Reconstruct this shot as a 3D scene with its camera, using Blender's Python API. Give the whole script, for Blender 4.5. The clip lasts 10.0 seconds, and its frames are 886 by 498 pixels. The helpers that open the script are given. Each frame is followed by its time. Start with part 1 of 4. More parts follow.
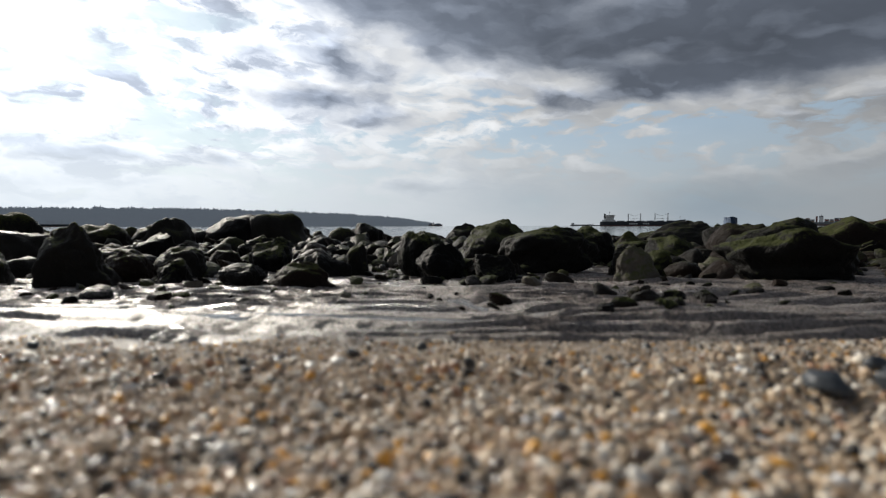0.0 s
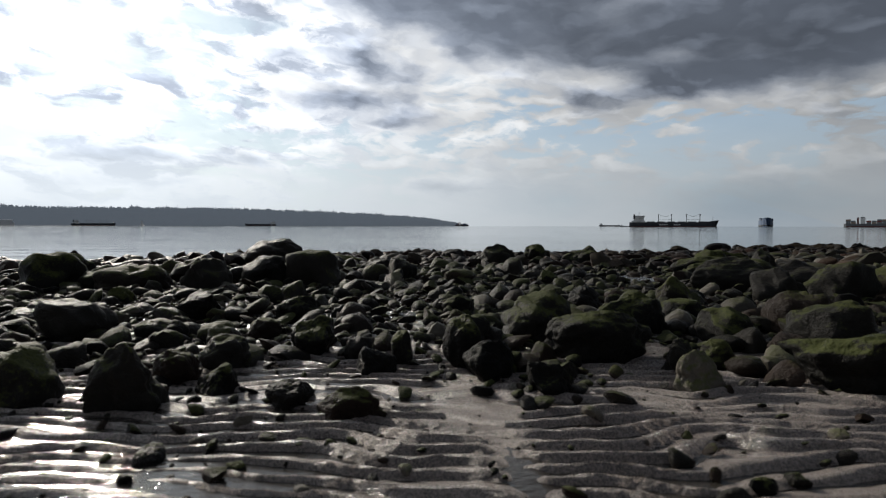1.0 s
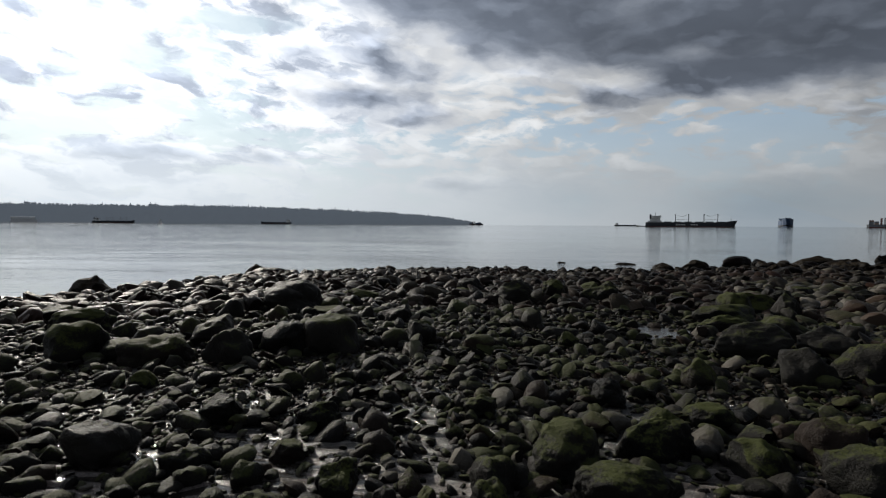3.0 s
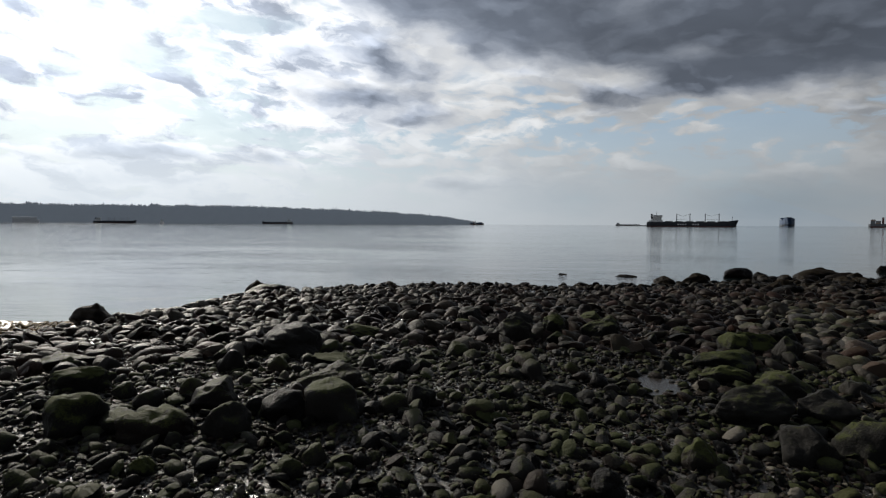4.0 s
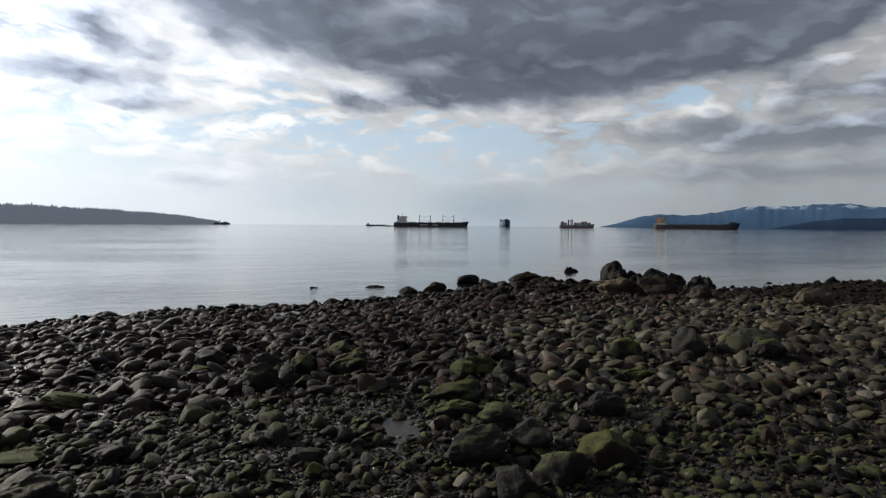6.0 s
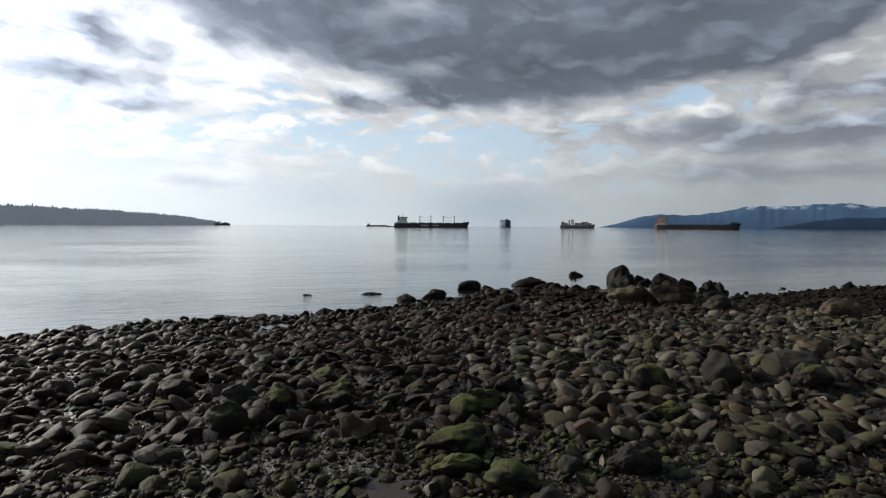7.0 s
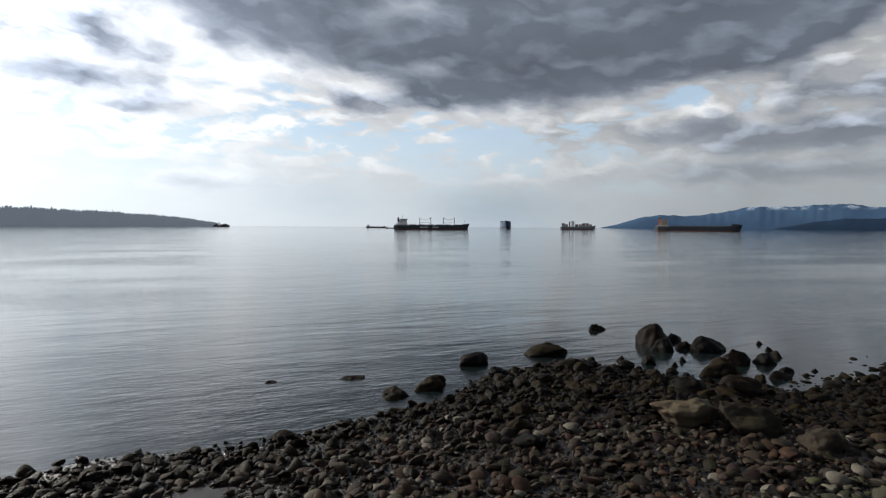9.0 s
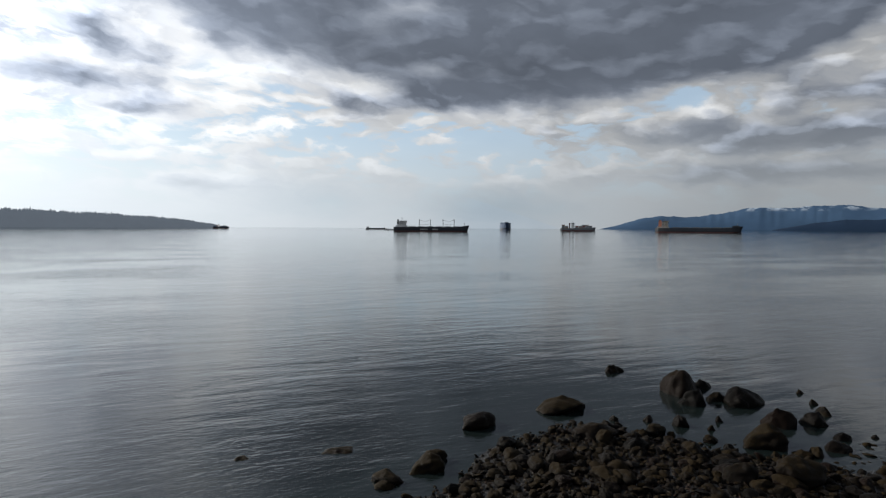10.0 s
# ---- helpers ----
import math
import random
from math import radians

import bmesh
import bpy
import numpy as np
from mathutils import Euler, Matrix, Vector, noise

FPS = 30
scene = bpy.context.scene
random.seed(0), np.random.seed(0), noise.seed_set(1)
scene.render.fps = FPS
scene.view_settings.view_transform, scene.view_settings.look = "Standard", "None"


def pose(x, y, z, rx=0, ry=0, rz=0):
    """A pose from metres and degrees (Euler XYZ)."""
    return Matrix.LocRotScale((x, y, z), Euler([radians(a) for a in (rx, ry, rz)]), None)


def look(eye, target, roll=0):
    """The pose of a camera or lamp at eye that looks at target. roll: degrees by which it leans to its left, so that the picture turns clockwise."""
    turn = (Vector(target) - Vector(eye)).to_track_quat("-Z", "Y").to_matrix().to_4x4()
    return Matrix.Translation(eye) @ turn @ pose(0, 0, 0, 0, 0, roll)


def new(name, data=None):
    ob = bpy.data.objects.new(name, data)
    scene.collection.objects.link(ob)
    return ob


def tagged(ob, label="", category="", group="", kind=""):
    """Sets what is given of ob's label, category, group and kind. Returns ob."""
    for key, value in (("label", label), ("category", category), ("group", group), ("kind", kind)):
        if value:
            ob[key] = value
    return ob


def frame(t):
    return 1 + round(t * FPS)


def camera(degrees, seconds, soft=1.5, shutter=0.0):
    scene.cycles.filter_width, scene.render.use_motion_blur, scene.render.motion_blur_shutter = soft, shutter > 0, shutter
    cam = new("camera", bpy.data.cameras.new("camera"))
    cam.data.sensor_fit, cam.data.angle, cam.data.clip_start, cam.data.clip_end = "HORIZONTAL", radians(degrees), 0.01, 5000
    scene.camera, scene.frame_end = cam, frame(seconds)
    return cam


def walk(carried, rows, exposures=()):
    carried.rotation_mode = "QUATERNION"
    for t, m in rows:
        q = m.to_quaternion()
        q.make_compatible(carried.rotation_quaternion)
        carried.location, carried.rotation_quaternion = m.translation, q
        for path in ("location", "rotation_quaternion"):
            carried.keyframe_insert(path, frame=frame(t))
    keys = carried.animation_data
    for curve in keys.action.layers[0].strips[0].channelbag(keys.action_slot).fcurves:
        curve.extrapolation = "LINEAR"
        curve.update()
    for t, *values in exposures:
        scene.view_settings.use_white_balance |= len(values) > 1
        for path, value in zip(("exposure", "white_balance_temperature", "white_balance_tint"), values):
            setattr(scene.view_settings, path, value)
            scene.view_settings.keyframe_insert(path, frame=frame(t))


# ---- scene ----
cam = camera(80.2, 10.0, 1.2)
# a small camera lens: what is a hand's width away is out of focus
cam.data.dof.use_dof = True
cam.data.dof.focus_distance = 6.0
cam.data.dof.aperture_fstop = cam.data.lens / 5.4

PATH = [
    (0, (0.006, -0.01, 0.08), (-0.01, 1.988, -0.008), -0.1),
    (0.5, (-0.032, 0.039, 0.153), (-0.093, 2.036, 0.065), 0.0),
    (1, (-0.085, 0.079, 0.461), (-0.201, 2.074, 0.373), 0.1),
    (1.5, (-0.121, 0.106, 0.881), (-0.261, 2.099, 0.795), 0.3),
    (2, (-0.142, 0.128, 1.04), (-0.295, 2.12, 0.951), 0.4),
    (2.5, (-0.151, 0.135, 1.093), (-0.314, 2.127, 1.001), 0.4),
    (4, (-0.144, 0.2, 1.825), (-0.317, 2.19, 1.73), 0.3),
    (4.5, (-0.133, 0.21, 2.454), (-0.306, 2.2, 2.357), 0.3),
    (4.6, (-0.13, 0.2, 2.49), (-0.308, 2.192, 2.393), 0.3),
    (4.7, (-0.12, 0.2, 2.5), (-0.268, 2.193, 2.403), 0.3),
    (4.8, (-0.1, 0.19, 2.506), (-0.032, 2.188, 2.411), 0.3),
    (4.9, (-0.08, 0.18, 2.511), (0.262, 2.149, 2.418), 0.3),
    (5, (-0.07, 0.175, 2.515), (0.478, 2.098, 2.424), 0.3),
    (5.1, (-0.08, 0.174, 2.518), (0.597, 2.054, 2.427), 0.3),
    (5.2, (-0.085, 0.174, 2.522), (0.648, 2.033, 2.431), 0.4),
    (5.5, (-0.088, 0.174, 2.536), (0.645, 2.032, 2.446), 0.5),
    (7, (0.518, 1.593, 2.749), (1.249, 3.453, 2.661), 0.4),
    (7.5, (1.005, 2.779, 3.368), (1.735, 4.639, 3.279), 0.4),
    (8, (1.512, 4.001, 4.083), (2.241, 5.861, 3.996), 0.4),
    (8.5, (2.052, 5.38, 4.845), (2.783, 7.24, 4.758), 0.4),
    (9, (2.657, 6.897, 5.617), (3.388, 8.757, 5.531), 0.34),
    (9.5, (3.222, 8.290, 6.501), (3.951, 10.150, 6.416), 0.31),
    (10, (3.855, 10.082, 7.299), (4.587, 11.942, 7.217), 0.3),
]
# the camera opens up as it turns away from the bright sky
EXPOSURES = [(0, -0.2), (1, -0.22), (2.5, -0.28), (4.7, -0.33), (5.0, -0.30), (5.2, -0.16), (5.5, 0.04), (5.7, 0.1), (7, 0.3), (7.5, 0.34), (8.5, 0.30), (9.5, 0.26), (10, 0.14)]
walk(cam, [(t, look(eye, target, roll)) for t, eye, target, roll in PATH], EXPOSURES)

# ---- light ----
SUN_AZIMUTH, SUN_HEIGHT = -40.0, 24.0     # degrees from the y axis to the right, and above the horizon
a, e = radians(SUN_AZIMUTH), radians(SUN_HEIGHT)
TO_SUN = Vector((math.sin(a) * math.cos(e), math.cos(a) * math.cos(e), math.sin(e)))
sun_data = bpy.data.lights.new("sun", "SUN")
sun_data.energy, sun_data.angle, sun_data.color = 4.4, radians(2.5), (1.0, 0.93, 0.82)
sun = new("sun", sun_data)
sun.matrix_world = look((0, 0, 50), Vector((0, 0, 50)) - TO_SUN)


class Nodes:
    """Short hands for a node tree."""

    def __init__(self, tree, keep=False):
        self.tree = tree
        if not keep:
            tree.nodes.clear()

    def add(self, kind, **settings):
        node = self.tree.nodes.new(kind)
        links = settings.pop("links", {})
        for key, value in settings.items():
            setattr(node, key, value)
        for key, value in links.items():
            self.put(node.inputs[key], value)
        return node

    def put(self, socket, value):
        if isinstance(value, bpy.types.NodeSocket):
            self.tree.links.new(value, socket)
        else:
            socket.default_value = value

    def math(self, op, a, b=0.0, c=0.0, clamp=False):
        node = self.add("ShaderNodeMath", operation=op, use_clamp=clamp)
        for k, v in enumerate((a, b, c)):
            self.put(node.inputs[k], v)
        return node.outputs[0]

    def vec(self, op, a, b=(0, 0, 0)):
        node = self.add("ShaderNodeVectorMath", operation=op)
        self.put(node.inputs[0], a)
        self.put(node.inputs[1], b)
        return node.outputs["Value" if op in ("DOT_PRODUCT", "LENGTH") else "Vector"]

    def ramp(self, value, stops, mode="LINEAR"):
        node = self.add("ShaderNodeValToRGB")
        node.color_ramp.interpolation = mode
        el = node.color_ramp.elements
        while len(el) < len(stops):
            el.new(0.5)
        for item, (pos, col) in zip(el, stops):
            item.position = pos
            item.color = (*col, 1) if isinstance(col, tuple) else (col, col, col, 1)
        self.put(node.inputs[0], value)
        return node.outputs[0]

    def step(self, value, lo, hi, to_lo=0.0, to_hi=1.0):
        node = self.add("ShaderNodeMapRange", interpolation_type="SMOOTHSTEP")
        for k, v in enumerate((value, lo, hi, to_lo, to_hi)):
            self.put(node.inputs[k], v)
        return node.outputs[0]

    def mix(self, fac, a, b, blend="MIX"):
        node = self.add("ShaderNodeMix", data_type="RGBA", blend_type=blend)
        node.inputs[0].default_value = 0.5
        for k, v in ((0, fac), (6, a), (7, b)):
            if isinstance(v, tuple) and len(v) == 3:
                v = (*v, 1)
            self.put(node.inputs[k], v)
        return node.outputs[2]

    def noise(self, where, scale, detail=4, rough=0.55, distort=0.0, out=0):
        node = self.add("ShaderNodeTexNoise")
        self.put(node.inputs["Vector"], where)
        for key, v in (("Scale", scale), ("Detail", detail), ("Roughness", rough), ("Distortion", distort)):
            self.put(node.inputs[key], v)
        return node.outputs[out]

    def scale(self, where, by):
        node = self.add("ShaderNodeMapping")
        self.put(node.inputs["Vector"], where)
        node.inputs["Scale"].default_value = by
        return node.outputs[0]


def build_sky():
    world = bpy.data.worlds.new("sky")
    scene.world = world
    world.use_nodes = True
    n = Nodes(world.node_tree)
    way = n.add("ShaderNodeTexCoord").outputs["Generated"]
    sep = n.add("ShaderNodeSeparateXYZ", links={0: way}).outputs
    up = n.math("MAXIMUM", sep[2], 0.0)
    sky = n.add("ShaderNodeTexSky", sky_type="NISHITA", sun_disc=False, sun_elevation=e, sun_rotation=a,
                air_density=1.0, dust_density=1.5, ozone_density=1.5).outputs[0]
    blue = n.vec("SCALE", sky)
    blue.node.inputs["Scale"].default_value = 0.10
    azim = n.math("DEGREES", n.math("ARCTAN2", sep[0], sep[1]))
    elev = n.math("DEGREES", n.math("ARCSINE", up))
    # the clouds are drawn in bearing and height, drawn out sideways, with frayed outlines
    lean = n.math("ADD", elev, n.math("MULTIPLY", azim, 0.08))
    turned = n.add("ShaderNodeCombineXYZ", links={0: n.math("DIVIDE", azim, 8.0), 1: n.math("DIVIDE", lean, 3.4), 2: 3.3}).outputs[0]
    broad_pull = n.add("ShaderNodeSeparateXYZ", links={0: n.noise(turned, 0.8, 3, 0.5, 0, 1)}).outputs
    fine_pull = n.add("ShaderNodeSeparateXYZ", links={0: n.noise(turned, 2.7, 5, 0.55, 0, 1)}).outputs

    def pulled(value, broad, fine, k):
        broad = n.math("MULTIPLY", n.math("SUBTRACT", broad_pull[k], 0.5), broad)
        fine = n.math("MULTIPLY", n.math("SUBTRACT", fine_pull[k], 0.5), fine)
        return n.math("ADD", value, n.math("ADD", broad, fine))

    azim_p = pulled(azim, 5.0, 2.6, 0)
    elev_p = n.math("MAXIMUM", pulled(elev, 2.4, 1.5, 1), 0.0)
    drawn = n.add("ShaderNodeCombineXYZ", links={0: n.math("DIVIDE", azim_p, 8.0), 1: n.math("DIVIDE", n.math("ADD", elev_p, n.math("MULTIPLY", azim_p, 0.08)), 3.4), 2: 1.1}).outputs[0]

    def billows(where):
        """Swells and heaps of cloud; about 0 on the mean."""
        broad = n.math("SUBTRACT", n.noise(where, 0.55, 3, 0.5), 0.5)
        mid = n.math("SUBTRACT", n.noise(n.vec("ADD", where, (9.4, 1.2, 0)), 1.5, 4, 0.46), 0.5)
        head = n.add("ShaderNodeTexVoronoi", feature="SMOOTH_F1", links={"Vector": where, "Scale": 1.3, "Detail": 1.5, "Roughness": 0.5, "Smoothness": 0.5}).outputs["Distance"]
        head = n.math("MULTIPLY", n.math("SUBTRACT", 0.50, head), 0.42)
        return n.math("ADD", n.math("ADD", n.math("MULTIPLY", broad, 1.3), n.math("MULTIPLY", mid, 1.1)), head)

    def mound(az, el, waz, wel, amount):
        u = n.math("DIVIDE", n.math("SUBTRACT", azim_p, az), waz)
        v = n.math("DIVIDE", n.math("SUBTRACT", elev_p, el), wel)
        r = n.math("ADD", n.math("MULTIPLY", u, u), n.math("MULTIPLY", v, v))
        return n.math("MULTIPLY", n.math("EXPONENT", n.math("MULTIPLY", r, -1.0)), amount)

    def total(*rows):
        out = mound(*rows[0])
        for row in rows[1:]:
            out = n.math("ADD", out, mound(*row))
        return out

    # the heavy bank, its tongues, and the lumps over the hills
    foot = n.ramp(n.math("DIVIDE", n.math("ADD", azim_p, 40.0), 110.0),
                  [((az + 40) / 110, el / 40) for az, el in ((-40, 34), (-19, 24), (-14, 20.5), (-1, 16.5), (10, 15), (18, 12.6), (30, 11.4), (38, 11.8), (44, 12.8), (50, 14), (56, 14.8), (61, 16), (70, 16))])
    bank = n.step(n.math("SUBTRACT", elev_p, n.math("MULTIPLY", foot, 40.0)), -2.4, 4.4, 0.0, 0.58)
    near_sun = n.step(n.vec("DOT_PRODUCT", way, tuple(TO_SUN)), 0.70, 0.88)
    bank = n.math("MULTIPLY", bank, n.math("SUBTRACT", 1.0, n.math("MULTIPLY", near_sun, n.step(elev, 24, 30))))
    heavy = total((60, 21, 17, 6.5, 0.55), (54, 9, 17, 4.5, 0.36), (16, 13.4, 12, 1.4, 0.34), (-3, 16.2, 8, 1.3, 0.26), (46, 9.2, 6, 1.0, 0.28), (57, 8.0, 6, 1.0, 0.32), (49, 5.0, 9, 1.0, 0.55), (62, 5.0, 5, 1.0, 0.40), (62, 12, 5, 1.2, 0.25),
                  (-37, 6.9, 3.0, 1.0, 0.55), (-31.5, 6.6, 3.0, 0.9, 0.50), (-23.7, 6.6, 2.4, 1.0, 0.50), (-14, 13, 9, 1.3, 0.42), (-8.6, 10.8, 2.5, 0.7, 0.40), (-18, 16.5, 8, 2.0, 0.24), (-4.5, 4.2, 3.5, 0.7, 0.45), (-31, 4.0, 8, 0.5, 0.28))
    heavy = n.math("ADD", heavy, bank)
    sunward = n.math("MAXIMUM", n.vec("DOT_PRODUCT", way, tuple(TO_SUN)), 0.0)
    glow = n.math("POWER", sunward, 7.0)
    # unseen heavy cloud overhead and behind, added to cut the ambient light on the stones
    overhead = n.math("MULTIPLY", n.step(elev, 24, 42), n.math("MAXIMUM", n.math("SUBTRACT", 0.6, n.math("MULTIPLY", n.math("POWER", sunward, 3.0), 0.9)), 0.0))
    behind = n.math("MULTIPLY", n.step(n.math("ABSOLUTE", azim), 75, 120), 0.40)
    heavy = n.math("ADD", heavy, n.math("MAXIMUM", overhead, behind))
    clear = total((10, 9.0, 18, 1.7, 0.36), (24, 8.2, 9, 0.8, 0.30), (61, 16.5, 3, 1.6, 0.34), (45, 12.8, 2.6, 0.9, 0.45), (-39, 8.0, 4, 1.8, 0.45), (-38, 14, 5, 1.5, 0.50),
                  (-33, 18.5, 4, 1.2, 0.45), (-26, 19, 4, 1.3, 0.42), (-20, 9, 12, 0.9, 0.16), (0, 6, 30, 1.2, 0.12), (21, 16, 4.5, 1.1, 0.30), (14, 13.9, 3, 0.8, 0.2), (48, 11.4, 5, 0.9, 0.30), (57, 10.3, 4, 0.8, 0.30), (52, 6.6, 4, 0.5, 0.22), (17, 22, 4, 1.2, 0.28))
    fine = n.math("SUBTRACT", n.noise(drawn, 3.4, 6, 0.55), 0.5)
    flat_way = n.add("ShaderNodeCombineXYZ", links={0: n.math("DIVIDE", azim_p, 5.0), 1: n.math("DIVIDE", elev_p, 1.5), 2: 8.1}).outputs[0]
    fleck = n.math("SUBTRACT", n.noise(flat_way, 1.5, 6, 0.55), 0.5)
    flecks = n.math("MULTIPLY", n.math("MULTIPLY", fleck, n.step(elev, 4, 7)), n.math("ADD", n.math("MULTIPLY", n.step(elev, 16, 10), 1.7), 0.2))
    calm = n.step(heavy, 0.1, 0.6, 1.0, 0.4)
    quiet = n.step(bank, 0.1, 0.55, 1.0, 0.4)
    form = n.math("MULTIPLY", billows(drawn), quiet)
    dens = n.math("SUBTRACT", n.math("ADD", n.math("ADD", form, 0.50), heavy), clear)
    dens = n.math("ADD", dens, n.math("MULTIPLY", n.math("ADD", flecks, n.math("MULTIPLY", fine, 0.5)), calm))
    cover = n.step(dens, 0.06, 0.46, 0.12, 1.0)
    # towards the sun a heap is lit, away from it it is in its own shade
    side = n.math("SUBTRACT", form, n.math("MULTIPLY", billows(n.vec("ADD", drawn, (-0.10, 0.26, 0))), quiet))
    full = n.math("SUBTRACT", n.math("ADD", n.math("MULTIPLY", form, 0.85), n.math("ADD", heavy, 0.50)), n.math("MULTIPLY", clear, 0.8))
    full = n.math("ADD", full, n.math("MULTIPLY", n.math("MULTIPLY", fine, 0.35), calm))
    thick = n.math("ADD", n.step(full, 0.42, 1.10), n.math("MULTIPLY", side, -0.65), clamp=True)
    # grey bellies in the thin bright cloud round the sun
    belly = n.step(n.noise(n.vec("ADD", drawn, (4.4, 1.9, 0)), 1.7, 6, 0.55), 0.44, 0.62, 0.0, 0.75)
    thick = n.math("MAXIMUM", thick, n.math("MULTIPLY", belly, n.step(sunward, 0.80, 0.95)))
    lit = n.math("ADD", n.math("MULTIPLY", glow, 0.34), n.math("ADD", n.math("MULTIPLY", n.math("MULTIPLY", sunward, sunward), 0.56), 0.38))
    lit = n.math("ADD", lit, n.math("MULTIPLY", n.math("POWER", sunward, 10.0), 0.6))
    dark = n.math("ADD", n.math("MULTIPLY", glow, 0.40), 0.13)
    tone = n.math("ADD", n.math("MULTIPLY", lit, n.math("SUBTRACT", 1.0, thick)), n.math("MULTIPLY", dark, thick))
    ripple = n.noise(n.vec("ADD", drawn, (5.5, 2.2, 0)), 0.7, 4, 0.5)
    tone = n.math("MULTIPLY", tone, n.math("ADD", n.math("MULTIPLY", n.math("SUBTRACT", ripple, 0.5), 0.8), 1.0))
    edge = n.math("MULTIPLY", n.math("MULTIPLY", n.math("MAXIMUM", side, 0.0), n.math("SUBTRACT", 1.0, bank)), n.step(elev, 3, 6, 0.0, 0.8))
    tone = n.math("ADD", tone, edge)
    tint = n.mix(thick, (0.98, 1.0, 1.02), (0.84, 0.98, 1.24))
    grey = n.add("ShaderNodeCombineXYZ", links={0: tone, 1: tone, 2: tone}).outputs[0]
    cloud = n.mix(1.0, tint, grey, "MULTIPLY")
    blue = n.mix(0.6, n.mix(1.0, blue, (0.80, 1.0, 1.15), "MULTIPLY"), (0.50, 0.62, 0.73))
    col = n.mix(cover, blue, cloud)
    # pale haze over the sea
    haze_tone = n.math("ADD", n.math("MULTIPLY", glow, 0.35), n.math("ADD", n.math("MULTIPLY", sunward, 0.52), 0.31))
    haze_grey = n.add("ShaderNodeCombineXYZ", links={0: haze_tone, 1: haze_tone, 2: haze_tone}).outputs[0]
    haze = n.mix(1.0, (0.92, 1.0, 1.07), haze_grey, "MULTIPLY")
    rain = n.math("SUBTRACT", 1.0, total((27, 2.0, 8, 2.6, 0.22), (8, 3.0, 6, 2.0, 0.10)))
    rain_grey = n.add("ShaderNodeCombineXYZ", links={0: n.math("MULTIPLY", rain, n.math("POWER", rain, 0.4)), 1: rain, 2: n.math("POWER", rain, 0.75)}).outputs[0]
    haze = n.mix(1.0, haze, rain_grey, "MULTIPLY")
    # a far peak, pale in the rain
    slope = n.math("SUBTRACT", 2.85, n.math("MULTIPLY", n.math("SUBTRACT", azim, 25.6), 0.34))
    peak = n.math("MULTIPLY", n.step(n.math("SUBTRACT", slope, elev), -0.02, 0.10), n.step(azim, 21.5, 25.8))
    haze = n.mix(n.math("MULTIPLY", peak, 0.14), haze, (0.30, 0.42, 0.56))
    low = n.step(elev, 1.0, 13.0, 0.90, 0.0)
    col = n.mix(low, col, haze)
    back = n.add("ShaderNodeBackground", links={"Color": col, "Strength": 1.0})
    n.add("ShaderNodeOutputWorld", links={0: back.outputs[0]})


build_sky()


# ---- materials ----
def material(name):
    mat = bpy.data.materials.new(name)
    mat.use_nodes = True
    n = Nodes(mat.node_tree)
    shader = n.add("ShaderNodeBsdfPrincipled")
    n.add("ShaderNodeOutputMaterial", links={0: shader.outputs[0]})
    return mat, n, shader.inputs


def bumped(n, into, height, strength, distance):
    node = n.add("ShaderNodeBump", links={"Height": height, "Strength": strength, "Distance": distance})
    n.put(into["Normal"], node.outputs[0])


def make_paint(name, colour, rough=0.5, metal=0.0, vary=0.12, size=0.4, gloss=0.5):
    mat, n, into = material(name)
    where = n.add("ShaderNodeTexCoord").outputs["Object"]
    k = n.noise(where, size, 6, 0.6)
    n.put(into["Base Color"], n.mix(k, tuple(c * (1 - vary) for c in colour), tuple(min(1, c * (1 + vary)) for c in colour)))
    into["Roughness"].default_value, into["Metallic"].default_value = rough, metal
    into["Specular IOR Level"].default_value = gloss
    return mat


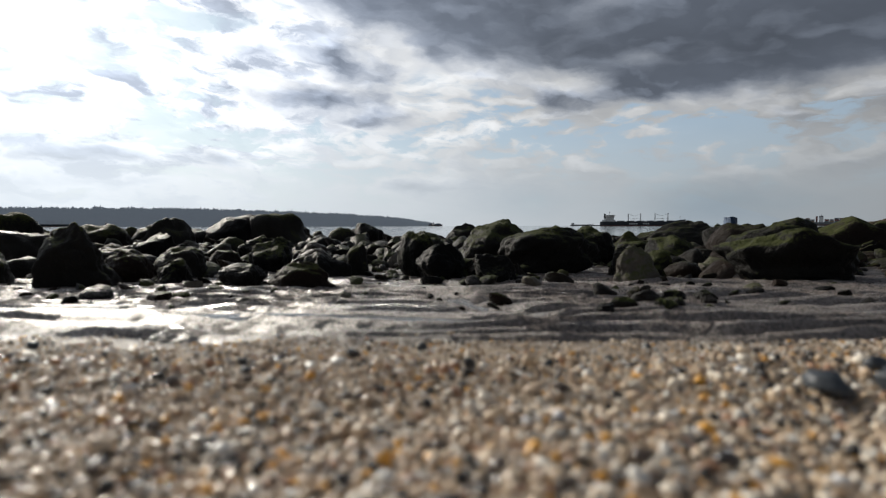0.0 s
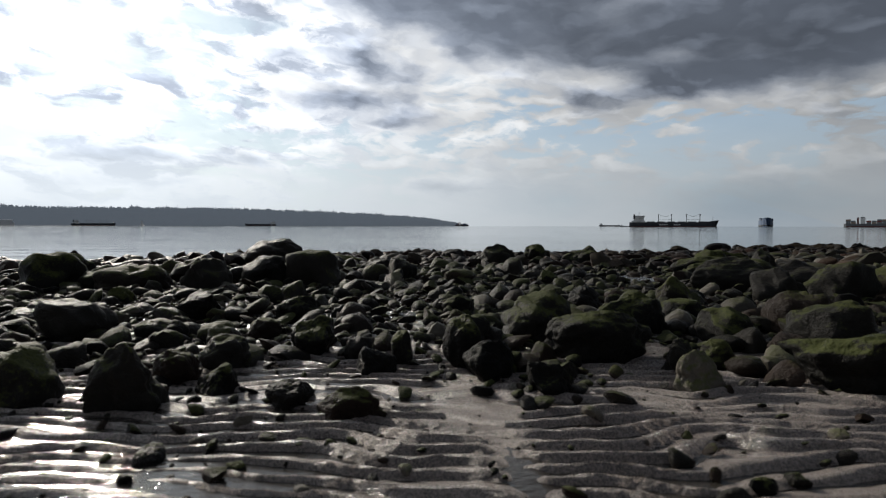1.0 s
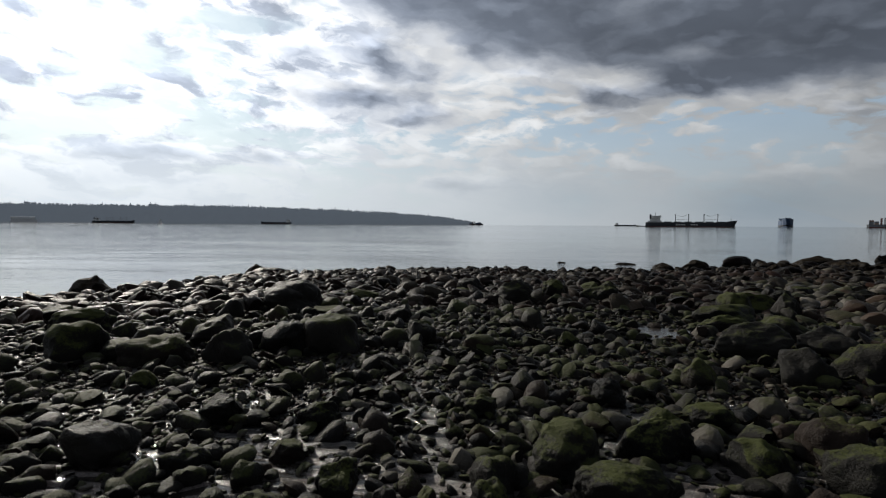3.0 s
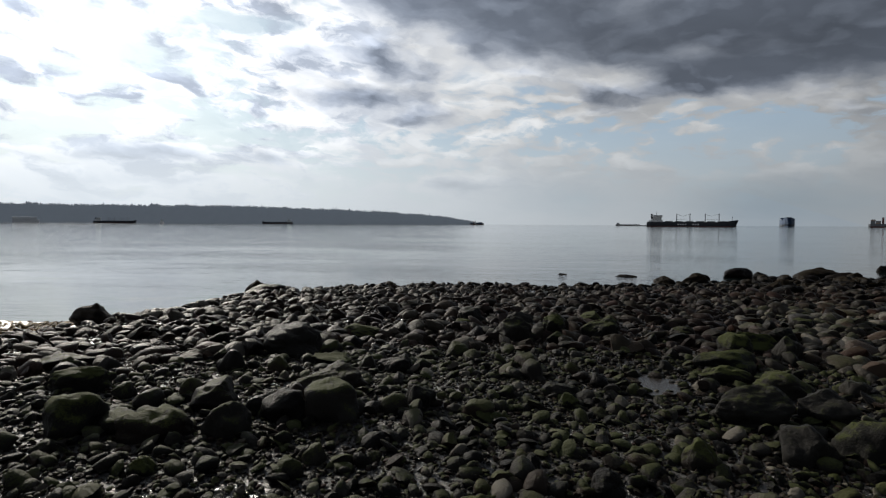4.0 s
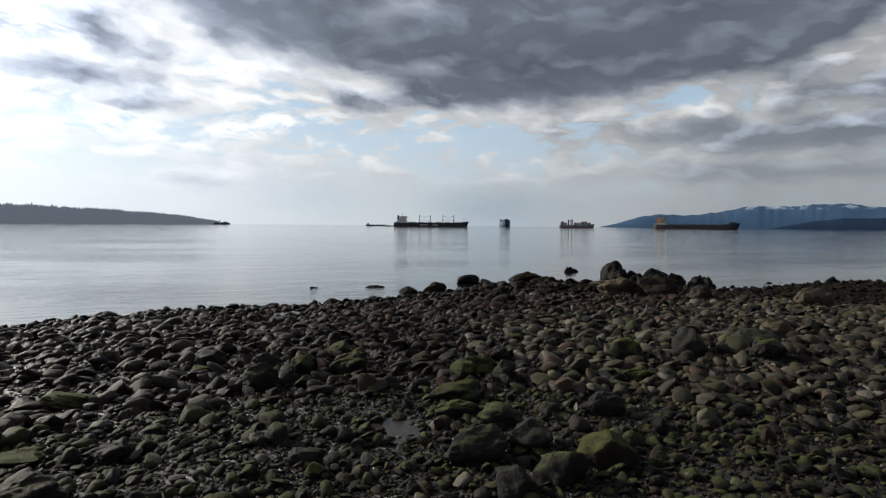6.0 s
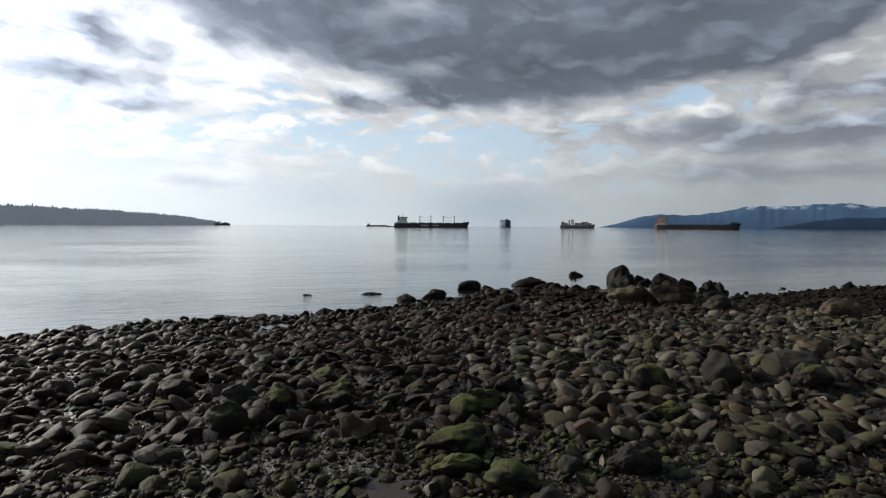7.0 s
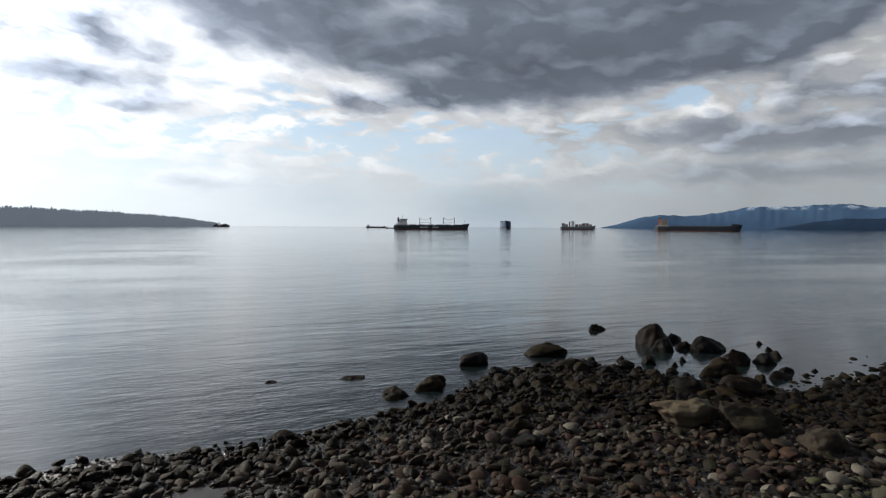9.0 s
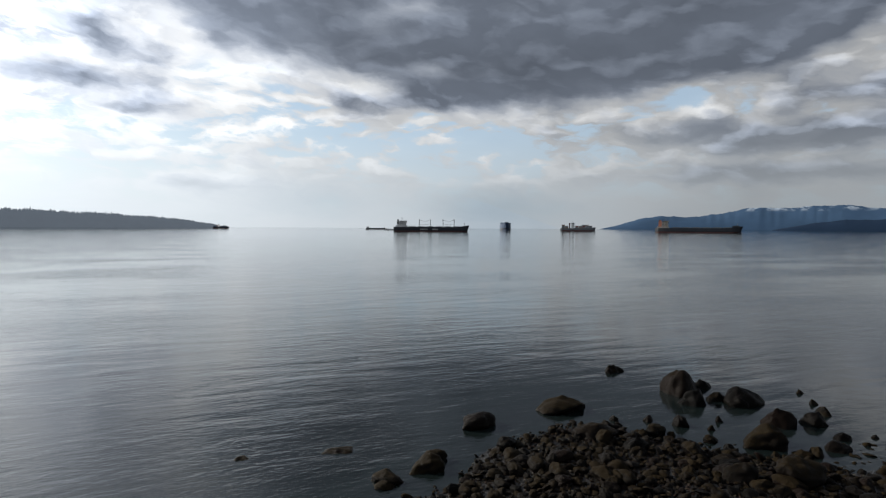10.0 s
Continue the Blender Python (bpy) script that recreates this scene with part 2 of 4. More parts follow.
def make_ground():
    mat, n, into = material("beach_ground")
    where = n.add("ShaderNodeTexCoord").outputs["Object"]
    sep = n.add("ShaderNodeSeparateXYZ", links={0: where}).outputs
    wander = n.math("MULTIPLY", n.math("SUBTRACT", n.noise(where, 6.0, 3), 0.5), 0.12)
    y = n.math("ADD", sep[1], wander)
    grain = n.noise(where, 300.0, 3, 0.7)
    speck = n.noise(where, 110.0, 5, 0.75)
    stain = n.noise(where, 1.7, 5, 0.6)
    dry = n.ramp(speck, [(0.25, (0.10, 0.075, 0.05)), (0.45, (0.42, 0.32, 0.22)), (0.6, (0.52, 0.41, 0.30)), (0.8, (0.64, 0.55, 0.44))])
    wet = n.mix(n.step(n.math("ADD", n.math("MULTIPLY", speck, 0.45), n.math("MULTIPLY", grain, 0.55)), 0.42, 0.60), n.mix(stain, (0.045, 0.039, 0.035), (0.11, 0.09, 0.078)), n.mix(stain, (0.33, 0.275, 0.245), (0.48, 0.39, 0.335)))
    # gravel taken down to near black: shade between the stones is in its colour
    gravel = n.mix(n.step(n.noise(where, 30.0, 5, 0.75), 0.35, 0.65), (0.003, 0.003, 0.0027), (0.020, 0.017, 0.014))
    wrack = n.mix(speck, (0.07, 0.045, 0.018), (0.26, 0.19, 0.09))
    is_wet = n.step(y, 0.50, 0.66)
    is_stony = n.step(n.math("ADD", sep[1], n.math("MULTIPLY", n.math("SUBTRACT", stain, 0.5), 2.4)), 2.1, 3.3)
    is_wrack = n.math("MULTIPLY", n.step(sep[0], -8.5, -10.0), n.step(stain, 0.35, 0.6))
    weed = n.math("MULTIPLY", n.step(n.noise(where, 5.0, 6, 0.7), 0.60, 0.70), 0.6)
    wet = n.mix(weed, wet, (0.05, 0.055, 0.012))
    col = n.mix(is_wet, dry, wet)
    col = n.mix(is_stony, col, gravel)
    col = n.mix(is_wrack, col, wrack)
    n.put(into["Base Color"], col)
    # the film of water lies thick in patches
    film = n.noise(n.scale(where, (0.6, 1.4, 1.0)), 2.6, 4, 0.55)
    film = n.math("MULTIPLY", n.step(film, 0.50, 0.62), is_wet)
    n.put(into["Specular IOR Level"], n.math("ADD", n.math("MULTIPLY", film, 0.15), 0.55))
    n.put(into["Roughness"], n.math("SUBTRACT", n.math("SUBTRACT", 0.85, n.math("MULTIPLY", is_wet, 0.50)), n.math("MULTIPLY", film, 0.16)))
    h = n.math("ADD", n.math("MULTIPLY", grain, 0.45), n.math("MULTIPLY", speck, 0.75))
    bumped(n, into, h, 1.0, 0.013)
    return mat


def make_stone(name, dark, pale, algae, rough, green=1.0, pale_share=0.055, relief=0.03, gloss=0.13):
    """Wet shore stone: one tone a stone, mottled, with green algae on its upper faces."""
    mat, n, into = material(name)
    info = n.add("ShaderNodeObjectInfo").outputs["Random"]
    geo = n.add("ShaderNodeNewGeometry").outputs
    where = geo["Position"]
    isle = n.math("FRACT", n.math("ADD", geo["Random Per Island"], info))
    mottle = n.noise(where, 9.0, 6, 0.65)
    pits = n.noise(where, 70.0, 4, 0.7)
    tone = n.mix(isle, dark, pale)
    tone = n.mix(n.math("MULTIPLY", mottle, 0.7), tone, n.mix(0.5, tone, dark))
    tone = n.mix(n.step(pits, 0.55, 0.8, 0.0, 0.5), tone, pale)
    warm = n.step(n.math("FRACT", n.math("MULTIPLY", isle, 7.31)), 0.72, 0.95, 0.0, 0.55)
    tone = n.mix(warm, tone, tuple(0.9 * c * k for c, k in zip(pale, (1.25, 0.85, 0.7))))
    bare = n.step(n.math("FRACT", n.math("MULTIPLY", isle, 29.3)), 1.0 - pale_share, 1.03 - pale_share) if pale_share else 0.0
    tone = n.mix(bare, tone, n.mix(mottle, (0.06, 0.053, 0.044), (0.15, 0.135, 0.11)))
    up = n.add("ShaderNodeSeparateXYZ", links={0: geo["Normal"]}).outputs[2]
    grown = n.math("ADD", up, n.math("MULTIPLY", n.math("SUBTRACT", mottle, 0.5), 1.5))
    patch = n.noise(where, 0.55, 2, 0.5)
    few = n.math("FRACT", n.math("MULTIPLY", isle, 13.7))
    grown = n.math("ADD", grown, n.math("SUBTRACT", n.math("ADD", n.math("MULTIPLY", patch, 0.5), few), 0.2))
    grown = n.math("ADD", grown, n.math("MULTIPLY", n.math("SUBTRACT", pits, 0.5), 1.6))
    moss = n.step(grown, 1.15, 1.65, 0.0, green)
    n.put(into["Base Color"], n.mix(moss, tone, n.mix(pits, algae, tuple(c * 2.1 for c in algae))))
    n.put(into["Roughness"], n.math("ADD", n.math("MULTIPLY", mottle, 0.25), n.math("ADD", n.math("MULTIPLY", moss, 0.25), rough)))
    into["Specular IOR Level"].default_value = gloss
    h = n.math("ADD", n.math("MULTIPLY", mottle, 0.8), n.math("MULTIPLY", pits, 0.35))
    h = n.math("ADD", h, n.math("MULTIPLY", n.noise(where, 26.0, 5, 0.65), 0.8))
    bumped(n, into, h, 1.0, relief)
    return mat


def make_grain():
    mat, n, into = material("grit")
    isle = n.add("ShaderNodeNewGeometry").outputs["Random Per Island"]
    where = n.add("ShaderNodeTexCoord").outputs["Object"]
    col = n.ramp(isle, [(0.0, (0.018, 0.018, 0.02)), (0.12, (0.11, 0.085, 0.07)), (0.20, (0.50, 0.37, 0.25)), (0.32, (0.62, 0.47, 0.31)),
                        (0.46, (0.74, 0.59, 0.42)), (0.60, (0.80, 0.71, 0.58)), (0.76, (0.86, 0.82, 0.74)), (0.83, (0.43, 0.23, 0.13)),
                        (0.88, (0.80, 0.40, 0.06)), (0.93, (0.60, 0.44, 0.29)), (0.98, (0.8, 0.8, 0.8))], "CONSTANT")
    vein = n.noise(where, 900.0, 3, 0.6)
    n.put(into["Base Color"], n.mix(n.math("MULTIPLY", vein, 0.22), col, (0.2, 0.15, 0.1)))
    n.put(into["Roughness"], n.math("ADD", n.math("MULTIPLY", n.math("FRACT", n.math("MULTIPLY", isle, 17.3)), 0.5), 0.12))
    return mat


def make_water():
    mat, n, into = material("sea_water")
    where = n.add("ShaderNodeTexCoord").outputs["Object"]
    into["Base Color"].default_value = (0.007, 0.011, 0.011, 1)
    into["Roughness"].default_value = 0.05
    into["IOR"].default_value = 1.5
    small = n.noise(n.scale(where, (0.45, 1.5, 1.0)), 1.7, 3, 0.5, 0.3)
    swell = n.noise(n.scale(where, (0.30, 1.0, 1.0)), 0.42, 2, 0.5, 0.4)
    calm = n.step(n.noise(n.scale(where, (0.25, 0.6, 1.0)), 0.10, 3, 0.5), 0.35, 0.65, 0.25, 1.0)
    chop = n.noise(n.scale(where, (0.7, 1.7, 1.0)), 3.6, 4, 0.55, 0.4)
    h = n.math("ADD", n.math("MULTIPLY", n.math("ADD", n.math("MULTIPLY", small, 0.30), n.math("MULTIPLY", chop, 0.15)), calm), n.math("MULTIPLY", swell, 0.55))
    bumped(n, into, h, 0.8, 0.13)
    return mat


def make_film():
    mat, n, into = material("standing_water")
    where = n.add("ShaderNodeTexCoord").outputs["Object"]
    into["Base Color"].default_value = (0.035, 0.03, 0.025, 1)
    into["Roughness"].default_value = 0.05
    into["IOR"].default_value = 1.33
    bumped(n, into, n.noise(n.scale(where, (1.0, 2.0, 1.0)), 26.0, 4, 0.55), 0.4, 0.01)
    return mat


GROUND = make_ground()
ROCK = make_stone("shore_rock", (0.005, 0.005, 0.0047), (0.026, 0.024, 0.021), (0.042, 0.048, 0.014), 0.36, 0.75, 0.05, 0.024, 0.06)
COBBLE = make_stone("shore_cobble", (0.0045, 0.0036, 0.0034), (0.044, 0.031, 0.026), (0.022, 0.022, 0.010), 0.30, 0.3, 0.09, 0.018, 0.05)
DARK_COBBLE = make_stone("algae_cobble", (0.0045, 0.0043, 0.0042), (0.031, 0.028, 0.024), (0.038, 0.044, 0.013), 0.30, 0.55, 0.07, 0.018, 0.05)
GREEN_COBBLE = make_stone("grey_green_cobble", (0.006, 0.0056, 0.0052), (0.066, 0.057, 0.046), (0.038, 0.042, 0.016), 0.30, 0.45, 0.12, 0.018, 0.075)
BROWN_ROCK = make_stone("brown_rock", (0.014, 0.011, 0.008), (0.080, 0.062, 0.042), (0.026, 0.024, 0.010), 0.45, 0.35, 0.0, 0.025, 0.10)
WEED_ROCK = make_stone("weedy_rock", (0.0016, 0.0014, 0.0012), (0.0070, 0.0048, 0.0034), (0.009, 0.006, 0.0024), 0.30, 1.0, 0.0, 0.03, 0.06)
WRACK = make_stone("wrack", (0.05, 0.028, 0.008), (0.20, 0.125, 0.04), (0.10, 0.07, 0.02), 0.45, 0.4, 0.0)
GRIT = make_grain()
SLATE = make_paint("slate_pebble", (0.035, 0.042, 0.05), 0.5, 0, 0.4, 6.0)
SEA = make_water()
FILM = make_film()
HAZE_FOREST = make_paint("far_forest_haze_glow", (0.07, 0.085, 0.08), 0.9, 0, 0.3, 0.02, 0.05)
HAZE_FOREST.node_tree.nodes["Principled BSDF"].inputs["Emission Color"].default_value = (0.090, 0.107, 0.132, 1)     # a far backdrop: the pale haze before the trees is put in as emission
HAZE_FOREST.node_tree.nodes["Principled BSDF"].inputs["Emission Strength"].default_value = 1.0
# the blue of distant haze is painted into the mountains' base colour
HAZE_MOUNTAIN = make_paint("far_mountain_haze", (0.045, 0.085, 0.15), 0.9, 0, 0.25, 0.006, 0.05)
snow, into = Nodes(HAZE_MOUNTAIN.node_tree, True), HAZE_MOUNTAIN.node_tree.nodes["Principled BSDF"].inputs
place = snow.add("ShaderNodeNewGeometry").outputs["Position"]
height = snow.add("ShaderNodeSeparateXYZ", links={0: place}).outputs[2]
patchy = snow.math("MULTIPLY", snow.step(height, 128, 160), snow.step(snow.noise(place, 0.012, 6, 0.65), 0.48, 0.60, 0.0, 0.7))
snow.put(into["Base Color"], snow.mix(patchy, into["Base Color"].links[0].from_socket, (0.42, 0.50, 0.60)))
# haze blue is part of this colour too
HAZE_LOWHILL = make_paint("far_low_hill_haze", (0.014, 0.028, 0.055), 0.9, 0, 0.2, 0.006, 0.05)
HULL_BLACK = make_paint("hull_black", (0.022, 0.026, 0.034), 0.45, 0, 0.3, 0.05)
HULL_RED = make_paint("hull_red", (0.13, 0.050, 0.044), 0.5, 0, 0.3, 0.05)
WHITE = make_paint("ship_white", (0.82, 0.82, 0.80), 0.5, 0, 0.08, 0.2)
ORANGE = make_paint("ship_orange", (0.36, 0.15, 0.10), 0.5, 0, 0.1, 0.2)
CREAM = make_paint("ship_cream", (0.46, 0.41, 0.35), 0.5, 0, 0.1, 0.2)
DECK_GREY = make_paint("deck_grey", (0.16, 0.17, 0.18), 0.6, 0, 0.2, 0.1)
WINDOW_DARK = make_paint("window_dark", (0.02, 0.025, 0.03), 0.1, 0, 0.1, 1)


# ---- building helpers ----
def mesh_of(name, verts, faces, mats, smooth_shade=False):
    """A mesh from numpy arrays: faces are all triangles or all quads."""
    me = bpy.data.meshes.new(name)
    verts, faces = np.asarray(verts, np.float32), np.asarray(faces, np.int32)
    k = faces.shape[1]
    me.vertices.add(len(verts))
    me.vertices.foreach_set("co", verts.ravel())
    me.loops.add(faces.size)
    me.loops.foreach_set("vertex_index", faces.ravel())
    me.polygons.add(len(faces))
    me.polygons.foreach_set("loop_start", np.arange(0, faces.size, k, dtype=np.int32))
    me.update(calc_edges=True)
    me.polygons.foreach_set("use_smooth", np.full(len(faces), smooth_shade))
    for m in mats if isinstance(mats, (list, tuple)) else [mats]:
        me.materials.append(m)
    return me


def part(name, bm, mat, parent=None, label="", smooth_shade=False):
    me = bpy.data.meshes.new(name)
    bm.to_mesh(me)
    bm.free()
    me.materials.append(mat)
    if smooth_shade:
        me.polygons.foreach_set("use_smooth", np.full(len(me.polygons), True))
    ob = new(name, me)
    ob.parent = parent
    return tagged(ob, label) if label else ob


def box(bm, x0, x1, y0, y1, z0, z1):
    v = [bm.verts.new(p) for p in ((x0, y0, z0), (x1, y0, z0), (x1, y1, z0), (x0, y1, z0), (x0, y0, z1), (x1, y0, z1), (x1, y1, z1), (x0, y1, z1))]
    for f in ((3, 2, 1, 0), (4, 5, 6, 7), (0, 1, 5, 4), (1, 2, 6, 5), (2, 3, 7, 6), (3, 0, 4, 7)):
        bm.faces.new([v[k] for k in f])
    return bm


def boxes(*rows):
    bm = bmesh.new()
    for r in rows:
        box(bm, *r)
    return bm


# ---- the beach ----
WATER = -0.95

# where the waterline runs: y for each x
SHORE_X = [-60, -26, -16, -12.5, -11, -9.6, -8.5, -7, -2, 4, 7, 10.3, 13, 16.5, 18.5, 20, 22, 24, 27, 32, 37, 60]
SHORE_Y = [4, 12.5, 14.0, 13.3, 13.6, 17.5, 20.3, 21.6, 23.7, 23.5, 24.4, 25.3, 27.6, 28.4, 26.9, 24.4, 22.2, 20.7, 20.6, 21.2, 21.8, 15]


def soft_noise(x, y, seed, size):
    """Smooth random swells of about that size, -1 to 1."""
    rng = np.random.default_rng(seed)
    total = 0.0
    for k in range(9):
        a, f, p = rng.uniform(0, 2 * np.pi), rng.uniform(0.6, 1.7), rng.uniform(0, 2 * np.pi)
        total = total + np.sin((x * np.cos(a) + y * np.sin(a)) * f * 2 * np.pi / size + p)
    return total / 4.0


def smooth(a, b, v):
    u = np.clip((v - a) / (b - a), 0, 1)
    return u * u * (3 - 2 * u)


def base_height(x, y):
    """The beach without its sand ripples."""
    x, y = np.asarray(x, float), np.asarray(y, float)
    inland = np.interp(x, SHORE_X, SHORE_Y) - y
    low = WATER + np.interp(inland, [-4000, -200, -30, -5, 0, 3, 8, 14, 19, 24, 60, 4000],
                            [-14, -9, -2.2, -0.35, 0, 0.2, 0.45, 0.65, 0.74, 0.8, 2.5, 6])
    high = np.interp(y, [-4000, -60, -8, -3, 0, 0.45, 0.58, 0.66, 0.8, 1.3, 2.2, 3, 4, 6],
                     [9, 4, 0.5, 0.05, -0.040, -0.047, -0.053, -0.068, -0.072, -0.1, -0.15, -0.16, -0.175, -0.22])
    k = smooth(3.6, 6.5, y)
    h = high * (1 - k) + low * k
    h = h + 0.10 * smooth(2, -1, x) * np.exp(-((y - 6.2) / 2.0) ** 2)
    h = h - 0.34 * np.exp(-((x + 12.6) / 1.9) ** 2 - ((y - 10.2) / 1.2) ** 2)
    return h + 0.03 * soft_noise(x, y, 3, 4.0) * smooth(4, 8, y)


def ground_height(x, y):
    """The beach with ripples in the wet sand and pits in the dry sand."""
    x, y = np.asarray(x, float), np.asarray(y, float)
    h = base_height(x, y)
    wet = smooth(0.57, 0.64, y) * (1 - smooth(2.9, 4.6, y)) * (1 - smooth(3.5, 6, np.abs(x)))
    phase = y / 0.095 + 0.9 * soft_noise(x, y, 5, 2.0) + 0.46 * soft_noise(x, y, 6, 0.55) + 0.10 * x
    crest = np.sin(2 * np.pi * phase + 0.8 * np.sin(2 * np.pi * phase))
    strength = np.clip(0.9 + 0.45 * soft_noise(x, y, 7, 0.9), 0.45, 1.25)
    h = h + wet * (strength * 0.0125 * crest + 0.0024 * soft_noise(x, y, 8, 0.10) + 0.0035 * soft_noise(x, y, 12, 0.45))
    # a runnel that drains the sand
    run = np.exp(-((x - 0.04 - 0.28 * (1.24 - y) - 0.02 * np.sin(9 * y)) / 0.035) ** 2) * smooth(0.80, 0.92, y) * (1 - smooth(1.4, 1.7, y))
    h = h * (1 - run) + (base_height(x, y) - 0.012) * run
    dry = 1 - smooth(0.55, 0.75, y)
    return h + dry * (0.004 * soft_noise(x, y, 9, 0.35) + 0.002 * soft_noise(x, y, 10, 0.08))


def spaced(*runs):
    """Coordinates in runs of (start, end, step)."""
    return np.unique(np.round(np.concatenate([np.arange(s, e_, d) for s, e_, d in runs]), 4))


FAR = [4900, 3800, 2800, 2000, 1300, 800, 450, 250, 140, 90]


def build_ground():
    xs = np.concatenate([[-v for v in FAR], spaced((-60, -12, 4), (-12, -4, 0.5), (-4, -1.6, 0.06), (-1.6, 2.0, 0.035), (2.0, 5, 0.06), (5, 14, 0.5), (14, 61, 3)), FAR[::-1]])
    ys = np.concatenate([[-v for v in FAR], spaced((-60, -4, 4), (-4, 0, 0.25), (0, 0.6, 0.03), (0.6, 2.6, 0.010), (2.6, 4.6, 0.018), (4.6, 8, 0.12), (8, 36, 0.5), (36, 61, 4)), FAR[::-1]])
    gx, gy = np.meshgrid(xs, ys)
    gz = ground_height(gx, gy)
    nx, ny = len(xs), len(ys)
    k = (np.arange(ny - 1)[:, None] * nx + np.arange(nx - 1)[None]).ravel()
    faces = np.stack([k, k + 1, k + nx + 1, k + nx], 1)
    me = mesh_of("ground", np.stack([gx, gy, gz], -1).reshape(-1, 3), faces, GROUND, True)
    tagged(new("ground", me), "coarse beige sand, rippled wet sand and gravel darkened with gap shade, of a tidal beach", "beach", kind="structure")


build_ground()


def build_sea():
    r = 4900
    me = mesh_of("water", [(-r, -r, WATER), (r, -r, WATER), (r, r, WATER), (-r, r, WATER)], [(0, 1, 2, 3)], SEA)
    tagged(new("water", me), "calm grey sea with small ripples, reflecting the clouds", "sea", kind="structure")


build_sea()


def build_film():
    """Standing water between the sand ripples; it shows where the sand lies lower."""
    xs, ys = np.arange(-3.6, 3.4, 0.05), np.arange(0.64, 3.2, 0.02)
    gx, gy = np.meshgrid(xs, ys)
    gz = base_height(gx, gy) - 0.0100 + 0.004 * soft_noise(gx, gy, 21, 0.9) + 0.0085 * smooth(0.3, -0.9, gx)
    for px, py, wx, wy in ((0.43, 1.10, 0.13, 0.06), (0.13, 0.86, 0.20, 0.035), (0.52, 0.83, 0.25, 0.03), (0.04, 1.30, 0.03, 0.16), (-0.25, 0.90, 0.25, 0.04)):
        gz = gz + 0.010 * np.exp(-((gx - px) / wx) ** 2 - ((gy - py) / wy) ** 2)
    nx, ny = len(xs), len(ys)
    k = (np.arange(ny - 1)[:, None] * nx + np.arange(nx - 1)[None]).ravel()
    me = mesh_of("puddle_water", np.stack([gx, gy, gz], -1).reshape(-1, 3), np.stack([k, k + 1, k + nx + 1, k + nx], 1), FILM, True)
    tagged(new("puddle_water", me), "thin standing water between the ripples of wet sand", "puddle", kind="structure")


build_film()


# ---- stones ----
def stone_shape(seed, level, flat=0.62, angular=0.5, open_below=None):
    """Vertices and triangles of a stone about 1 wide, rounded by the sea, with some worn flats."""
    bm = bmesh.new()
    bmesh.ops.create_icosphere(bm, subdivisions=level, radius=0.5)
    rng = np.random.default_rng(seed)
    v = np.array([p.co for p in bm.verts])
    f = np.array([[q.index for q in p.verts] for p in bm.faces])
    bm.free()
    shift = rng.uniform(-50, 50, 3)
    for k in range(rng.integers(9, 15)):
        d = rng.normal(size=3)
        d /= np.linalg.norm(d)
        cut = rng.uniform(0.24, 0.42)
        over = np.maximum(v @ d - cut, 0)
        v = v - (over * angular * 1.7 / (1 + angular))[:, None] * d
    big = np.array([noise.noise(Vector(p * 1.9 + shift)) for p in v])
    mid = np.array([noise.noise(Vector(p * 4.5 + shift)) for p in v]) if level > 2 else 0
    fine = np.array([noise.noise(Vector(p * 13 + shift)) for p in v]) if level > 3 else 0
    v = v * (1 + 0.28 * big + 0.17 * mid + 0.07 * fine)[:, None]
    v = v * np.array([1.0, rng.uniform(0.65, 0.95), flat * rng.uniform(0.8, 1.25)])
    v -= (v.max(0) + v.min(0)) / 2
    v /= np.ptp(v[:, 0])
    if open_below is not None:
        keep = (v[f][:, :, 2] > open_below * np.ptp(v[:, 2])).any(1)
        f = f[keep]
        used = np.unique(f)
        back = np.full(len(v), -1)
        back[used] = np.arange(len(used))
        v, f = v[used], back[f]
    return v, f


BOULDER_MESHES = []
for s in range(18):
    v, f = stone_shape(100 + s, 5 if s < 9 else 4, 0.68, 0.4 + 0.09 * (s % 9))
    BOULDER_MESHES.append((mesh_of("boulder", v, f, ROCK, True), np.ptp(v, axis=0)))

# low domed rocks, broad at the foot, for the shore
DOME_MESHES = []
for s in range(10):
    v, f = stone_shape(150 + s, 4, 0.62, 0.3 + 0.05 * s)
    rise = (v[:, 2] - v[:, 2].min()) / np.ptp(v[:, 2])
    v[:, :2] *= (1.0 - 0.42 * rise ** 1.6)[:, None]
    v[:, 0] += 0.10 * (s % 3 - 1) * rise
    DOME_MESHES.append((mesh_of("boulder", v, f, WEED_ROCK, True), np.ptp(v, axis=0)))

taken = []      # plan places that boulders fill: x, y, radius
rng = np.random.default_rng(11)


def boulder(x, y, wide, tall, shape, label, weedy=False, turn=None, group="boulders"):
    me, size = DOME_MESHES[shape % 10] if weedy else BOULDER_MESHES[shape % len(BOULDER_MESHES)]
    ob = new("boulder", me)
    deep = min(wide, max(1.5 * tall, 0.7 * wide))
    g = float(base_height(x, y))
    top = max(g, WATER) + tall
    high = (top - g) * (1.35 if weedy else 1.5)
    turn = rng.uniform(-25, 25) if turn is None else turn
    flip = 180 if rng.random() < 0.5 else 0
    ob.matrix_world = pose(x, y, top - high / 2, rng.uniform(-9, 9), rng.uniform(-9, 9), turn + flip) @ Matrix.Diagonal((wide / size[0], deep / size[1], high / size[2], 1))
    if x > 13 and not weedy:
        ob.material_slots[0].link = "OBJECT"
        ob.material_slots[0].material = BROWN_ROCK
    taken.append((x, y, 0.42 * max(wide, deep)))
    return tagged(ob, label, "boulder", group)


